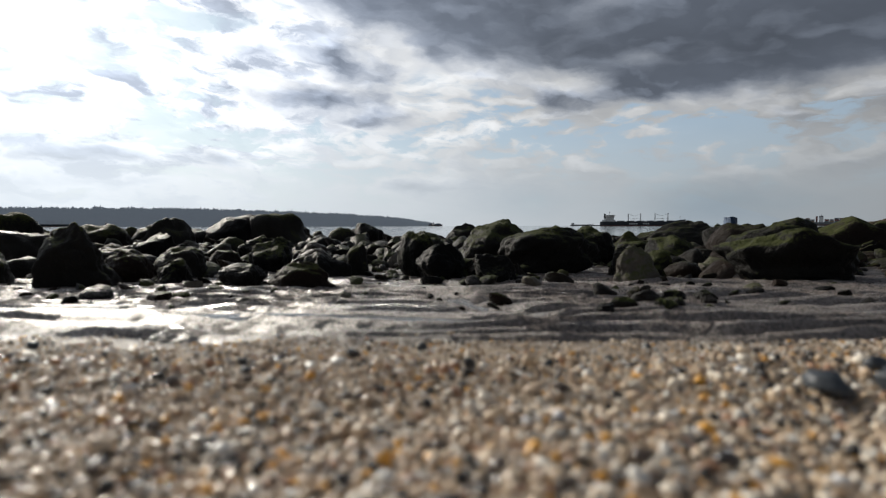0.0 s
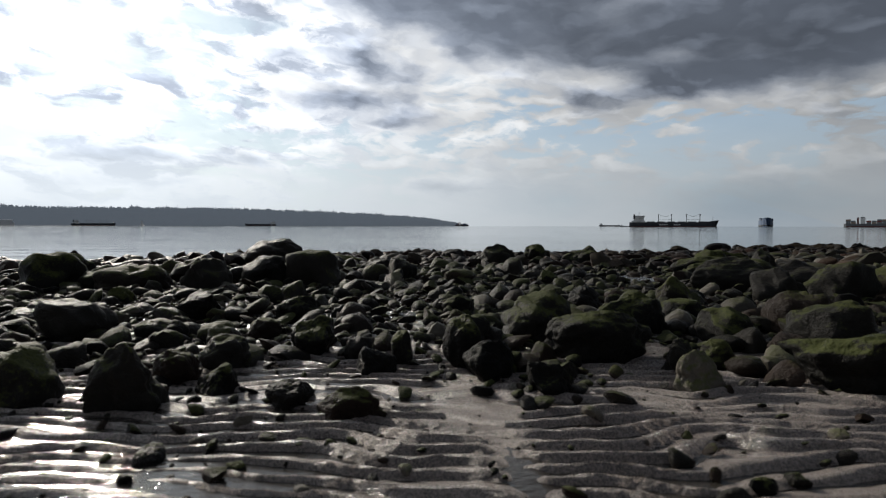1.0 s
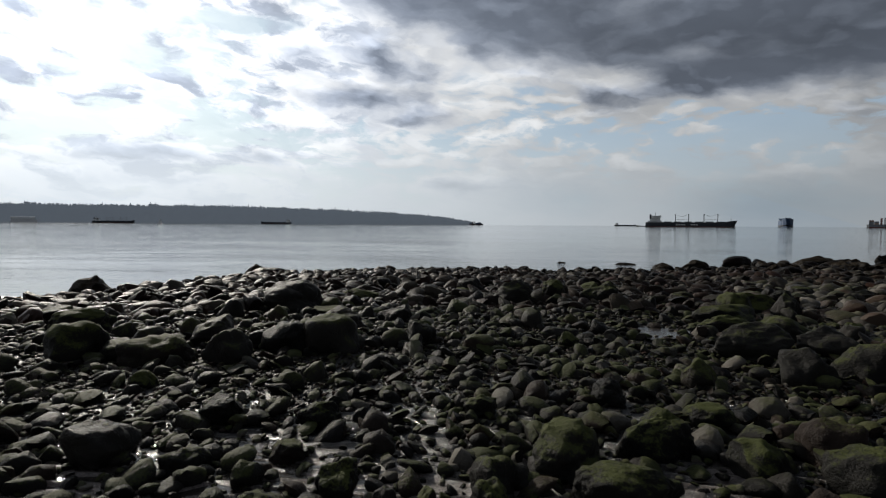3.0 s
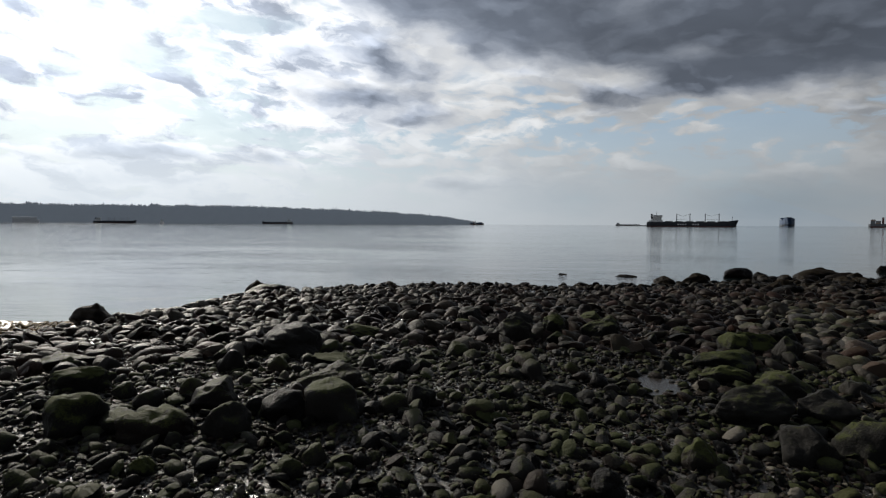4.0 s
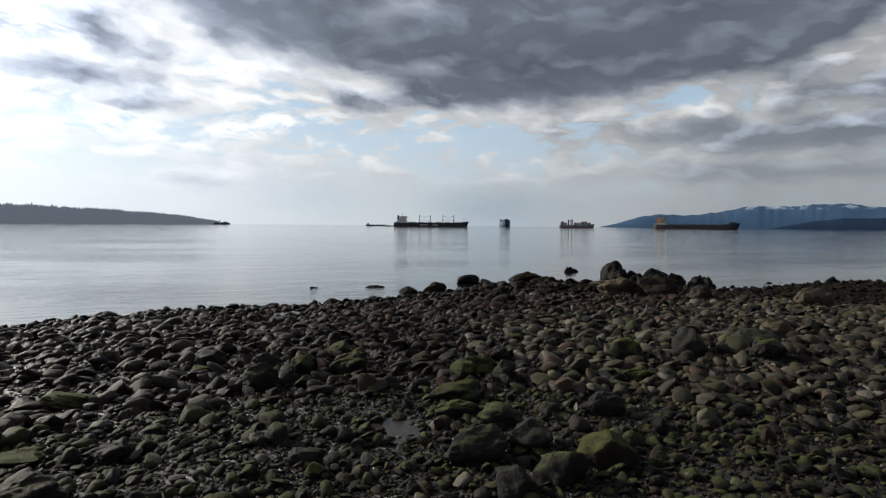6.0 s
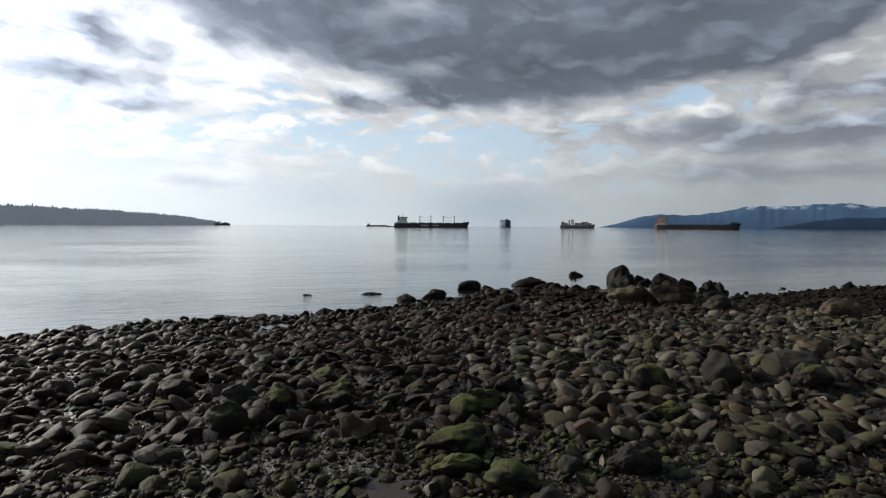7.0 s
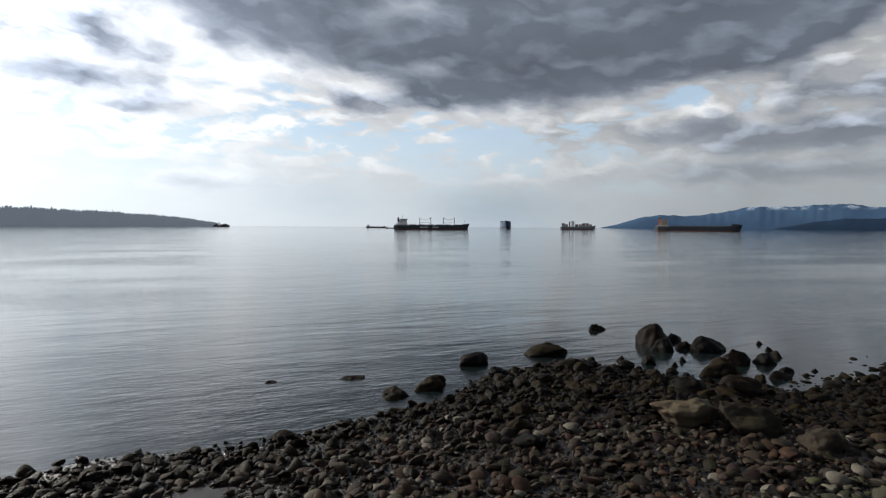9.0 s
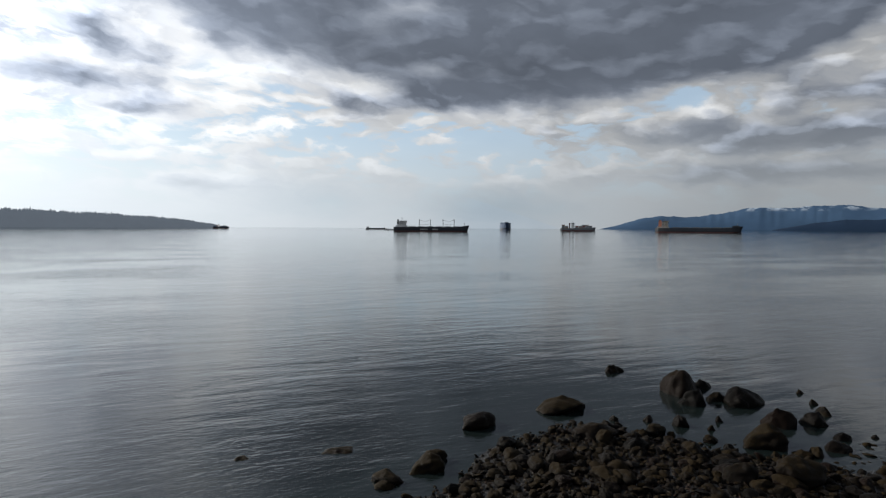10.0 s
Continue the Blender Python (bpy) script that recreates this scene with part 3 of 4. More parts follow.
# x, y, width, height of the stones at the edge of the wet sand
EDGE_RIGHT = [
    (0.29, 2.93, 0.39, 0.28), (0.49, 2.54, 0.49, 0.22), (0.80, 3.23, 0.47, 0.24), (0.76, 2.09, 0.21, 0.15), (0.78, 2.33, 0.11, 0.14),
    (1.00, 2.48, 0.21, 0.12), (1.42, 2.14, 0.56, 0.21), (0.19, 1.97, 0.16, 0.11), (-0.03, 2.19, 0.22, 0.15), (-0.10, 2.65, 0.24, 0.18),
    (1.71, 2.81, 0.40, 0.25), (1.80, 3.22, 0.41, 0.27), (1.64, 4.70, 0.30, 0.23), (1.27, 2.98, 0.30, 0.19),
    (1.37, 2.55, 0.18, 0.12), (1.31, 3.70, 0.33, 0.14), (2.60, 4.95, 0.50, 0.32), (3.25, 5.10, 0.60, 0.34), (0.76, 4.11, 0.26, 0.18),
    (1.12, 10.3, 0.46, 0.44), (2.0, 10.4, 0.78, 0.40), (0.55, 11.2, 0.8, 0.34)]
EDGE_LEFT = [
    (1.65, 2.54, 0.16, 0.11), (0.21, 4.42, 0.20, 0.12), (-0.19, 3.73, 0.26, 0.14), (-0.01, 3.53, 0.15, 0.11), (0.75, 6.03, 0.24, 0.17),
    (-4.02, 4.75, 0.58, 0.36), (-3.62, 4.85, 0.52, 0.18), (-3.2, 4.75, 0.66, 0.26), (-2.56, 4.85, 0.42, 0.30), (-2.15, 5.3, 0.52, 0.30),
    (-1.72, 5.35, 0.66, 0.36), (-1.20, 1.68, 0.24, 0.22), (-1.61, 1.75, 0.27, 0.18), (-2.26, 2.84, 0.35, 0.24), (-1.24, 2.03, 0.18, 0.13),
    (-1.15, 2.27, 0.20, 0.14), (-0.49, 2.22, 0.18, 0.11), (-0.46, 1.66, 0.23, 0.09), (-0.69, 1.75, 0.15, 0.08), (-1.00, 1.88, 0.15, 0.10),
    (-0.85, 2.55, 0.20, 0.18), (-1.88, 3.43, 0.28, 0.19), (-1.22, 3.40, 0.28, 0.16), (-0.12, 2.37, 0.19, 0.21)]
MIDDLE = [
    (-0.86, 5.75, 0.34, 0.24), (-1.72, 2.75, 0.27, 0.12), (-2.85, 4.03, 0.23, 0.13), (-0.61, 2.46, 0.13, 0.11), (-0.40, 2.37, 0.11, 0.15),
    (-1.24, 2.92, 0.20, 0.10), (-6.11, 7.00, 0.92, 0.20), (-3.04, 5.51, 0.53, 0.30), (-3.13, 8.14, 1.06, 0.50), (-4.86, 5.87, 0.67, 0.30),
    (-1.39, 7.29, 0.56, 0.22), (0.32, 9.97, 0.88, 0.45), (2.65, 5.95, 0.82, 0.36), (3.55, 6.9, 0.85, 0.28), (3.40, 5.95, 0.55, 0.32),
    (4.44, 9.51, 0.70, 0.34), (5.10, 10.0, 0.55, 0.33), (3.40, 8.06, 1.01, 0.30), (1.20, 10.73, 0.52, 0.42), (4.63, 9.0, 0.5, 0.25)]
FORESHORE = [
    (9.25, 9.02, 0.83, 0.60), (7.84, 9.31, 0.74, 0.45), (-0.52, 12.04, 0.62, 0.32), (3.88, 9.08, 0.53, 0.40), (4.53, 8.77, 0.43, 0.42),
    (2.16, 12.20, 0.56, 0.26), (3.58, 10.50, 0.54, 0.24), (10.58, 8.17, 1.00, 0.45), (2.16, 10.99, 0.73, 0.34), (13.18, 9.91, 1.12, 0.45),
    (20.44, 13.75, 1.62, 0.70), (17.56, 16.32, 1.42, 0.70), (15.9, 19.3, 2.25, 0.80), (16.9, 17.9, 1.80, 0.80)]
# weedy rocks at and in the water
SHORE_LEFT = [
    (-9.81, 12.14, 0.87, 0.56), (-8.92, 20.42, 1.6, 0.55), (-9.6, 20.8, 0.8, 0.45), (-8.2, 20.6, 0.7, 0.4), (13.08, 29.74, 1.38, 0.79), (17.41, 30.2, 2.0, 0.80),
    (9.85, 26.67, 1.27, 0.66), (8.43, 26.42, 0.94, 0.50), (7.3, 29.2, 1.25, 0.20), (4.0, 29.8, 1.0, 0.14), (-8.35, 13.23, 0.83, 0.30),
    (-11.01, 14.67, 0.39, 0.14), (3.94, 23.55, 0.76, 0.41), (10.25, 27.4, 0.86, 0.50), (8.14, 26.0, 0.6, 0.3)]
SHORE_RIGHT = [
    (24.9, 30.3, 2.25, 1.55), (26.3, 27.9, 1.96, 1.0), (24.2, 34.4, 1.32, 0.55), (23.84, 28.6, 1.33, 0.95), (25.3, 28.6, 1.28, 0.47), (17.03, 26.9, 1.5, 0.75),
    (24.72, 22.75, 1.00, 0.43), (25.62, 21.01, 0.83, 0.33), (25.34, 25.3, 1.44, 0.9), (22.54, 23.95, 1.63, 1.0), (18.73, 21.91, 1.08, 0.9),
    (20.66, 21.31, 1.63, 1.0), (26.59, 24.8, 1.04, 0.7), (26.4, 30.3, 1.23, 0.50), (30.07, 27.85, 0.52, 0.28), (29.13, 26.46, 0.67, 0.33),
    (19.58, 26.38, 0.89, 0.6), (26.09, 23.31, 0.72, 0.35), (22.71, 21.72, 0.63, 0.35)]
DARK_GREEN = "dark wet boulder with green algae on its top, among cobbles"
WEEDY = "dark boulder with brown seaweed, standing at the water's edge"
RESHAPE = {33: 3, 80: 3}
count = 0
for row in EDGE_RIGHT + EDGE_LEFT + MIDDLE + FORESHORE:
    boulder(*row, RESHAPE.get(count, count), DARK_GREEN if row[0] < 13 else "broad brown boulder lying among cobbles near the water")
    count += 1
for x, y, wide, tall in SHORE_LEFT + SHORE_RIGHT:
    boulder(x, y, 1.22 * wide, tall * (1.0 if x < -9 else 0.66 if x < 20 else 0.78), RESHAPE.get(count, 9 + count % 9), WEEDY, True, group="shore boulders")
    count += 1

STRAYS = [
    (5.05, 6.65, 0.68, 0.33), (-2.07, 6.31, 0.94, 0.25), (-2.49, 9.96, 0.77, 0.23), (-2.34, 7.46, 0.60, 0.16), (11.45, 9.2, 1.5, 0.42), (-0.66, 11.39, 0.45, 0.17),
    (10.74, 11.75, 0.59, 0.31), (6.41, 11.65, 0.53, 0.25), (4.0, 5.25, 0.74, 0.38), (3.02, 7.41, 0.68, 0.23), (6.9, 8.03, 0.62, 0.26), (0.73, 6.52, 0.44, 0.14)]
for k, row in enumerate(STRAYS):
    boulder(*row, 2 * k, "dark worn boulder with a little green algae, among cobbles")

# small stones lying in a puddle of the wet sand
for k, (x, y, wide) in enumerate(((0.35, 1.02, 0.055), (0.41, 0.96, 0.06), (0.47, 1.06, 0.05), (0.44, 1.14, 0.07), (0.53, 1.20, 0.06), (0.56, 1.10, 0.045), (0.29, 0.93, 0.045),
                                  (0.62, 1.24, 0.055), (0.38, 1.10, 0.035), (0.50, 0.98, 0.03), (-0.30, 1.18, 0.04), (-0.62, 1.22, 0.05), (-0.45, 1.38, 0.045))):
    boulder(x, y, wide, 0.45 * wide, 9 + k % 9, "small dark wet stone lying on rippled sand", False, 47.0 * k, "stones on the wet sand")

for k in range(34):
    x = rng.uniform(18, 36)
    y = np.interp(x, SHORE_X, SHORE_Y) + rng.uniform(-0.6, 1.0) + 4.5 * rng.random() ** 2 * (x < 31)
    wide = rng.uniform(0.3, 0.8)
    boulder(x, float(y), wide, wide * rng.uniform(0.25, 0.6), 9 + k % 9, "small weedy rock half covered by the sea", True, rng.uniform(0, 360), "rocks in the water")


for k in range(120):
    x = rng.uniform(10, 23)
    y = np.interp(x, SHORE_X, SHORE_Y) - 0.3 - 5.5 * rng.random()
    wide = 0.42 * 2.7 ** (rng.random() ** 1.6)
    boulder(x, float(y), wide, wide * rng.uniform(0.3, 0.5), 9 + k % 9, "dark rock grown with brown seaweed on the spit", True, rng.uniform(0, 360), "rocks on the spit")


def scatter(step, chance, lo, hi, seed, near=None, sparse=0.006, power=1.7):
    """Places for stones on a loose grid: x, y, width; fewer where boulders stand."""
    r = np.random.default_rng(seed)
    gx, gy = np.meshgrid(np.arange(-14, 40, step), np.arange(1.0, 33, step))
    gx, gy = gx.ravel() + r.uniform(-0.5, 0.5, gx.size) * step, gy.ravel() + r.uniform(-0.5, 0.5, gy.size) * step
    shore = np.interp(gx, SHORE_X, SHORE_Y)
    ok = (gx > -1.05 * gy - 2.2) & (gx < 1.95 * gy + 1.5) & (gy < shore + 0.6 * r.random(gx.size) ** 2 - 0.2 + 3.5 * smooth(14, 24, gx) * r.random(gx.size) ** 3)
    stony = smooth(2.0, 3.0, gy + 0.5 * soft_noise(gx, gy, 31, 1.5) + 0.5 * smooth(-0.6, -1.6, gx))
    ok &= r.random(gx.size) < chance * np.maximum(stony, sparse * (gy > 1.0) * (1 + 1.5 * smooth(0.3, -1.2, gx)))
    if near:
        ok &= near(gx, gy)
    size = lo * (hi / lo) ** (r.random(gx.size) ** power)
    size = np.minimum(size, 0.09 + 0.034 * gy)
    ok &= ~((gx < -9.0) & (gy > 11.0 + 0.4 * soft_noise(gx, gy, 35, 2.0)))
    for x, y, rad in taken:
        ok &= (gx - x) ** 2 + (gy - y) ** 2 > (rad * 0.85 + 0.12 * size) ** 2
    return gx[ok], gy[ok], size[ok]


def joined_stones(name, places, shapes, mat, label, seed, lift=0.16):
    """One mesh of many stones, half sunk in the beach."""
    r = np.random.default_rng(seed)
    x, y, size = places
    z = base_height(x, y)
    V, F, at = [], [], 0
    kind = r.integers(0, len(shapes), len(x))
    for k, (v, f) in enumerate(shapes):
        mine = np.flatnonzero(kind == k)
        if not len(mine):
            continue
        t, tilt, lean = r.uniform(0, 2 * np.pi, len(mine)), r.normal(0, 0.28, len(mine)), r.normal(0, 0.28, len(mine))
        s = size[mine] * 1.12
        c, d = np.cos(t), np.sin(t)
        stretch = r.uniform(0.85, 1.2, (len(mine), 3))
        p = v[None] * (s[:, None] * stretch)[:, None, :]
        q = p.copy()
        q[..., 2] += p[..., 0] * tilt[:, None] + p[..., 1] * lean[:, None]
        w = np.empty_like(q)
        w[..., 0] = q[..., 0] * c[:, None] - q[..., 1] * d[:, None] + x[mine, None]
        w[..., 1] = q[..., 0] * d[:, None] + q[..., 1] * c[:, None] + y[mine, None]
        w[..., 2] = q[..., 2] + (z[mine] + lift * s * r.uniform(0.4, 1.5, len(mine)))[:, None]
        V.append(w.reshape(-1, 3))
        F.append((f[None] + (at + np.arange(len(mine)) * len(v))[:, None, None]).reshape(-1, 3))
        at += len(mine) * len(v)
    me = mesh_of(name, np.concatenate(V), np.concatenate(F), mat, True)
    me.set_sharp_from_angle(angle=radians(46))
    return tagged(new(name, me), label, "cobbles", kind="stuff")


# a pool that the tide left among the cobbles
POOL = (2.05, 7.1)


def build_pool(x, y, wide, deep, turn):
    bm = bmesh.new()
    z = float(base_height(x, y)) + 0.03
    ring = []
    for q in np.arange(36) * 2 * math.pi / 36:
        w = 1 + 0.22 * math.sin(3 * q + turn) + 0.12 * math.sin(5 * q)
        ring.append(bm.verts.new((x + wide * w * math.cos(q), y + deep * w * math.sin(q), z)))
    bm.faces.new(ring)
    tagged(part("tide_pool", bm, FILM), "small still pool among the cobbles, reflecting the sky", "pool", kind="structure")


build_pool(*POOL, 0.34, 0.42, 1.0)
build_pool(1.75, 20.1, 0.75, 0.55, 2.2)
taken.append((1.6, 20.1, 0.5))
taken.append((2.0, 20.1, 0.45))
taken.append((POOL[0], POOL[1], 0.26))
SHAPES_LOW = [stone_shape(330 + k, 2, 0.38 + 0.032 * (k % 11), 0.55 + 0.09 * (k % 8), -0.2) for k in range(26)]
close = lambda x, y: np.hypot(x - 0.5, y) < 9
off = lambda x, y: np.hypot(x - 0.5, y) >= 9

# the cobbles nearest to the camera stand singly
big = scatter(0.36, 0.40, 0.12, 0.42, 41, power=3.2)
pick = np.argsort(np.hypot(big[0] - 0.5, big[1] - 2.0))[:300]
single = np.zeros(len(big[0]), bool)
single[pick] = True
COBBLE_MESHES = []
for k in range(12):
    v, f = stone_shape(360 + k, 3, 0.55 + 0.035 * k, 0.5 + 0.06 * (k % 8))
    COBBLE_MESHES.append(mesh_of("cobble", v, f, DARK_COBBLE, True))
for k, (x, y, s) in enumerate(zip(big[0][single], big[1][single], big[2][single])):
    ob = new("cobble", COBBLE_MESHES[k % 12])
    s *= 1.1
    ob.matrix_world = pose(x, y, float(base_height(x, y)) + s * rng.uniform(0.1, 0.24), rng.uniform(-14, 14), rng.uniform(-14, 14), rng.uniform(0, 360)) @ Matrix.Diagonal((s, s * rng.uniform(0.85, 1.1), s * rng.uniform(0.85, 1.15), 1))
    tagged(ob, "dark wet rounded cobble with a trace of green algae", "cobble", "cobbles")
weed_line = lambda p: np.interp(p[0], SHORE_X, SHORE_Y) - p[1] < 2.0 + 6.5 * smooth(8, 16, p[0]) + 0.8 * soft_noise(p[0], p[1], 33, 3.0)
low_big = weed_line(big) & ~single
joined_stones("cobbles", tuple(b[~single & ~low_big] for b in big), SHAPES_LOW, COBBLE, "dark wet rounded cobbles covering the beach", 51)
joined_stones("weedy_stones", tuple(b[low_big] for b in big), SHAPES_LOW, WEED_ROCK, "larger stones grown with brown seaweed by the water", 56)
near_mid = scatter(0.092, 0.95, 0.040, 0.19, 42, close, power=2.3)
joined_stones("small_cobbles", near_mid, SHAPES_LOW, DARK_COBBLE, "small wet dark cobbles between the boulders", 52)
far_mid = scatter(0.115, 0.92, 0.045, 0.40, 43, off, power=3.0)
fine_far = far_mid[2] < 0.11
SHAPES_TINY = [stone_shape(530 + k, 1, 0.42 + 0.02 * k, 0.5, -0.2) for k in range(12)]
joined_stones("shingle", tuple(b[fine_far] for b in far_mid), SHAPES_TINY, COBBLE, "small brown and grey stones between the cobbles", 58)
far_mid = tuple(b[~fine_far] for b in far_mid)
low_shore = weed_line(far_mid)
green_side = far_mid[0] - 0.45 * far_mid[1] + 1.5 * soft_noise(far_mid[0], far_mid[1], 36, 3.0) > 0.6
green_side &= far_mid[1] < 14.5 + 1.5 * soft_noise(far_mid[0], far_mid[1], 37, 4.0)
green_side &= ~low_shore
joined_stones("green_cobbles", tuple(b[green_side] for b in far_mid), SHAPES_LOW, GREEN_COBBLE, "dark cobbles with green algae on the higher beach", 59)
low_shore |= green_side
joined_stones("far_cobbles", tuple(b[~low_shore] for b in far_mid), SHAPES_LOW, COBBLE, "dark brown and grey cobbles down to the waterline", 53)
joined_stones("weedy_cobbles", tuple(b[low_shore & ~green_side] for b in far_mid), SHAPES_LOW, WEED_ROCK, "cobbles grown with brown seaweed along the waterline", 55)
gravel_bits = scatter(0.062, 0.85, 0.020, 0.060, 45, lambda x, y: (np.hypot(x - 0.5, y) < 11) & (np.hypot(x - 0.5, y) > 4), 0.0)
joined_stones("gravel", gravel_bits, SHAPES_TINY, COBBLE, "fine wet gravel filling the gaps between cobbles", 60)
pebbles = scatter(0.075, 0.7, 0.010, 0.065, 44, lambda x, y: np.hypot(x - 0.3, y) < 6, 0.36)
joined_stones("pebbles", pebbles, SHAPES_LOW, DARK_COBBLE, "small wet pebbles between the cobbles", 54)

# brown wrack on the strip of sand by the inlet
r = np.random.default_rng(91)
wx, wy = r.uniform(-17, -8.6, 5200), r.uniform(10.8, 15.5, 5200)
keep = (base_height(wx, wy) > WATER - 0.02) & (r.random(5200) < 0.35 + 0.6 * (soft_noise(wx, wy, 92, 1.2) > -0.1)) & (np.interp(wx, SHORE_X, SHORE_Y) - wy < 2.6)
wrack = joined_stones("seaweed_wrack", (wx[keep], wy[keep], r.uniform(0.05, 0.16, 5200)[keep]), [(v * np.array([1.0, 0.6, 0.5]), f) for v, f in SHAPES_LOW[:6]], WRACK, "golden brown seaweed lying on the wet strip of sand", 57)
wrack["category"] = "seaweed"


# ---- the grit in front ----
def build_grit():
    r = np.random.default_rng(61)
    def lay(step, y0, y1, lo, hi, power=2.2):
        gx, gy = np.meshgrid(np.arange(-0.85, 0.85, step), np.arange(y0, y1, step))
        gx = gx.ravel() + r.uniform(-0.6, 0.6, gx.size) * step
        gy = gy.ravel() + r.uniform(-0.6, 0.6, gy.size) * step
        ok = np.abs(gx) < 0.95 * gy + 0.07
        ok &= r.random(gx.size) > 0.9 * smooth(0.50, 0.63, gy + 0.04 * soft_noise(gx, gy, 14, 0.3))
        gx, gy = gx[ok], gy[ok]
        return gx, gy, lo * (hi / lo) ** (r.random(gx.size) ** power)
    near = lay(0.0039, 0.10, 0.34, 0.0034, 0.0095)
    far = lay(0.0042, 0.34, 0.63, 0.0022, 0.0060)
    coarse = lay(0.015, 0.10, 0.50, 0.007, 0.015, 2.2)
    low = [stone_shape(420 + k, 1, 0.7, 0.5) for k in range(12)]
    mid = [stone_shape(440 + k, 2, 0.65, 0.9) for k in range(12)]
    V, F, at = [], [], 0
    for (x, y, s), shapes in ((near, low), (far, low), (coarse, mid)):
        z = ground_height(x, y)
        kind = r.integers(0, len(shapes), len(x))
        for k, (v, f) in enumerate(shapes):
            mine = np.flatnonzero(kind == k)
            q = r.normal(size=(len(mine), 4))
            q /= np.linalg.norm(q, axis=1)[:, None]
            a_, b, c, d = q.T
            R = np.stack([1 - 2 * (c * c + d * d), 2 * (b * c - a_ * d), 2 * (b * d + a_ * c), 2 * (b * c + a_ * d), 1 - 2 * (b * b + d * d),
                          2 * (c * d - a_ * b), 2 * (b * d - a_ * c), 2 * (c * d + a_ * b), 1 - 2 * (b * b + c * c)], 1).reshape(-1, 3, 3)
            w = np.einsum("nij,vj->nvi", R, v) * s[mine, None, None]
            w[..., 2] *= 0.8
            w += np.stack([x[mine], y[mine], z[mine] + s[mine] * r.uniform(0.05, 0.4, len(mine))], 1)[:, None]
            V.append(w.reshape(-1, 3))
            F.append((f[None] + (at + np.arange(len(mine)) * len(v))[:, None, None]).reshape(-1, 3))
            at += len(mine) * len(v)
    me = mesh_of("grit", np.concatenate(V), np.concatenate(F), GRIT, True)
    tagged(new("grit", me), "loose beige, ochre and grey grains of coarse sand", "sand", kind="stuff")


build_grit()

# a few loose pebbles on the dry sand: x, y, width
for x, y, wide in ((0.287, 0.375, 0.036), (0.345, 0.385, 0.030), (0.375, 0.44, 0.02), (-0.36, 0.40, 0.013), (-0.02, 0.53, 0.011), (0.10, 0.47, 0.009), (-0.17, 0.44, 0.012), (0.22, 0.55, 0.012), (-0.45, 0.56, 0.014)):
    ob = new("pebble", COBBLE_MESHES[int(wide * 1000) % 12])
    ob.matrix_world = pose(x, y, float(ground_height(x, y)) + 0.30 * wide, 12, -8, 400 * x) @ Matrix.Diagonal((wide, wide, wide * 1.2, 1))
    ob.material_slots[0].link = "OBJECT"
    ob.material_slots[0].material = SLATE
    tagged(ob, "dark grey pebble lying on coarse sand", "pebble", "pebbles on the sand")


# ---- far shores ----
def ridge(name, mat, dist, azimuths, tops, depth, label, seed, rough=0.05, profile=((-0.06, 0), (0.3, 0.15), (0.62, 0.4), (1.0, 0.8), (0.3, 2.0), (-0.1, 2.6))):
    """A range of hills along a bearing, from its foot at the water to its crest and back."""
    az = np.radians(np.linspace(azimuths[0], azimuths[-1], 260))
    top = np.interp(np.degrees(az), azimuths, tops)
    r = np.random.default_rng(seed)
    rows = []
    for k, (share, back) in enumerate(profile):
        d = dist + back * depth
        wob = 1 + rough * soft_noise(np.degrees(az), back * 9.0, seed + k, 2.2) + rough * 0.5 * soft_noise(np.degrees(az), back * 9.0, seed + k + 20, 0.5)
        z = WATER + top * share * np.where(share > 0, wob, 1) * d / dist - 2 * (share < 0)
        rows.append(np.stack([np.sin(az) * d, np.cos(az) * d, z], -1))
    v = np.concatenate(rows)
    n_ = len(az)
    k = (np.arange(len(rows) - 1)[:, None] * n_ + np.arange(n_ - 1)[None]).ravel()
    me = mesh_of(name, v, np.stack([k, k + 1, k + n_ + 1, k + n_], 1), mat, True)
    tagged(new(name, me), label, "hills", kind="structure")
    return rows


LAND = ridge("backdrop_headland", HAZE_FOREST, 2500, [-75, -48, -44.8, -36.8, -27, -16, -9.8, -6, -3.7, -2, -1], [64, 66, 67, 70, 74, 64, 51, 38, 27, 16, 3], 160,
             "long low headland covered with dark forest, its haze put in as glow", 71, 0.04, ((-0.08, 0), (0.55, 0.02), (0.88, 0.06), (1.0, 0.14), (0.5, 1.2), (-0.1, 2)))
ridge("backdrop_mountains", HAZE_MOUNTAIN, 4300, [38, 39.5, 41.5, 43.9, 45.5, 48, 50, 52.2, 54, 56.1, 59, 61.5, 66, 80], [2, 25, 75, 102, 95, 104, 130, 153, 154, 162, 166, 140, 150, 100], 280,
      "wooded mountains, coloured haze blue, with a little snow beyond the bay", 75, 0.045)
ridge("backdrop_low_hill", HAZE_LOWHILL, 3600, [53.4, 55, 56.4, 59, 62, 70, 80], [2, 24, 42, 60, 62, 70, 40], 120, "low wooded shore, coloured a dark haze blue", 79)


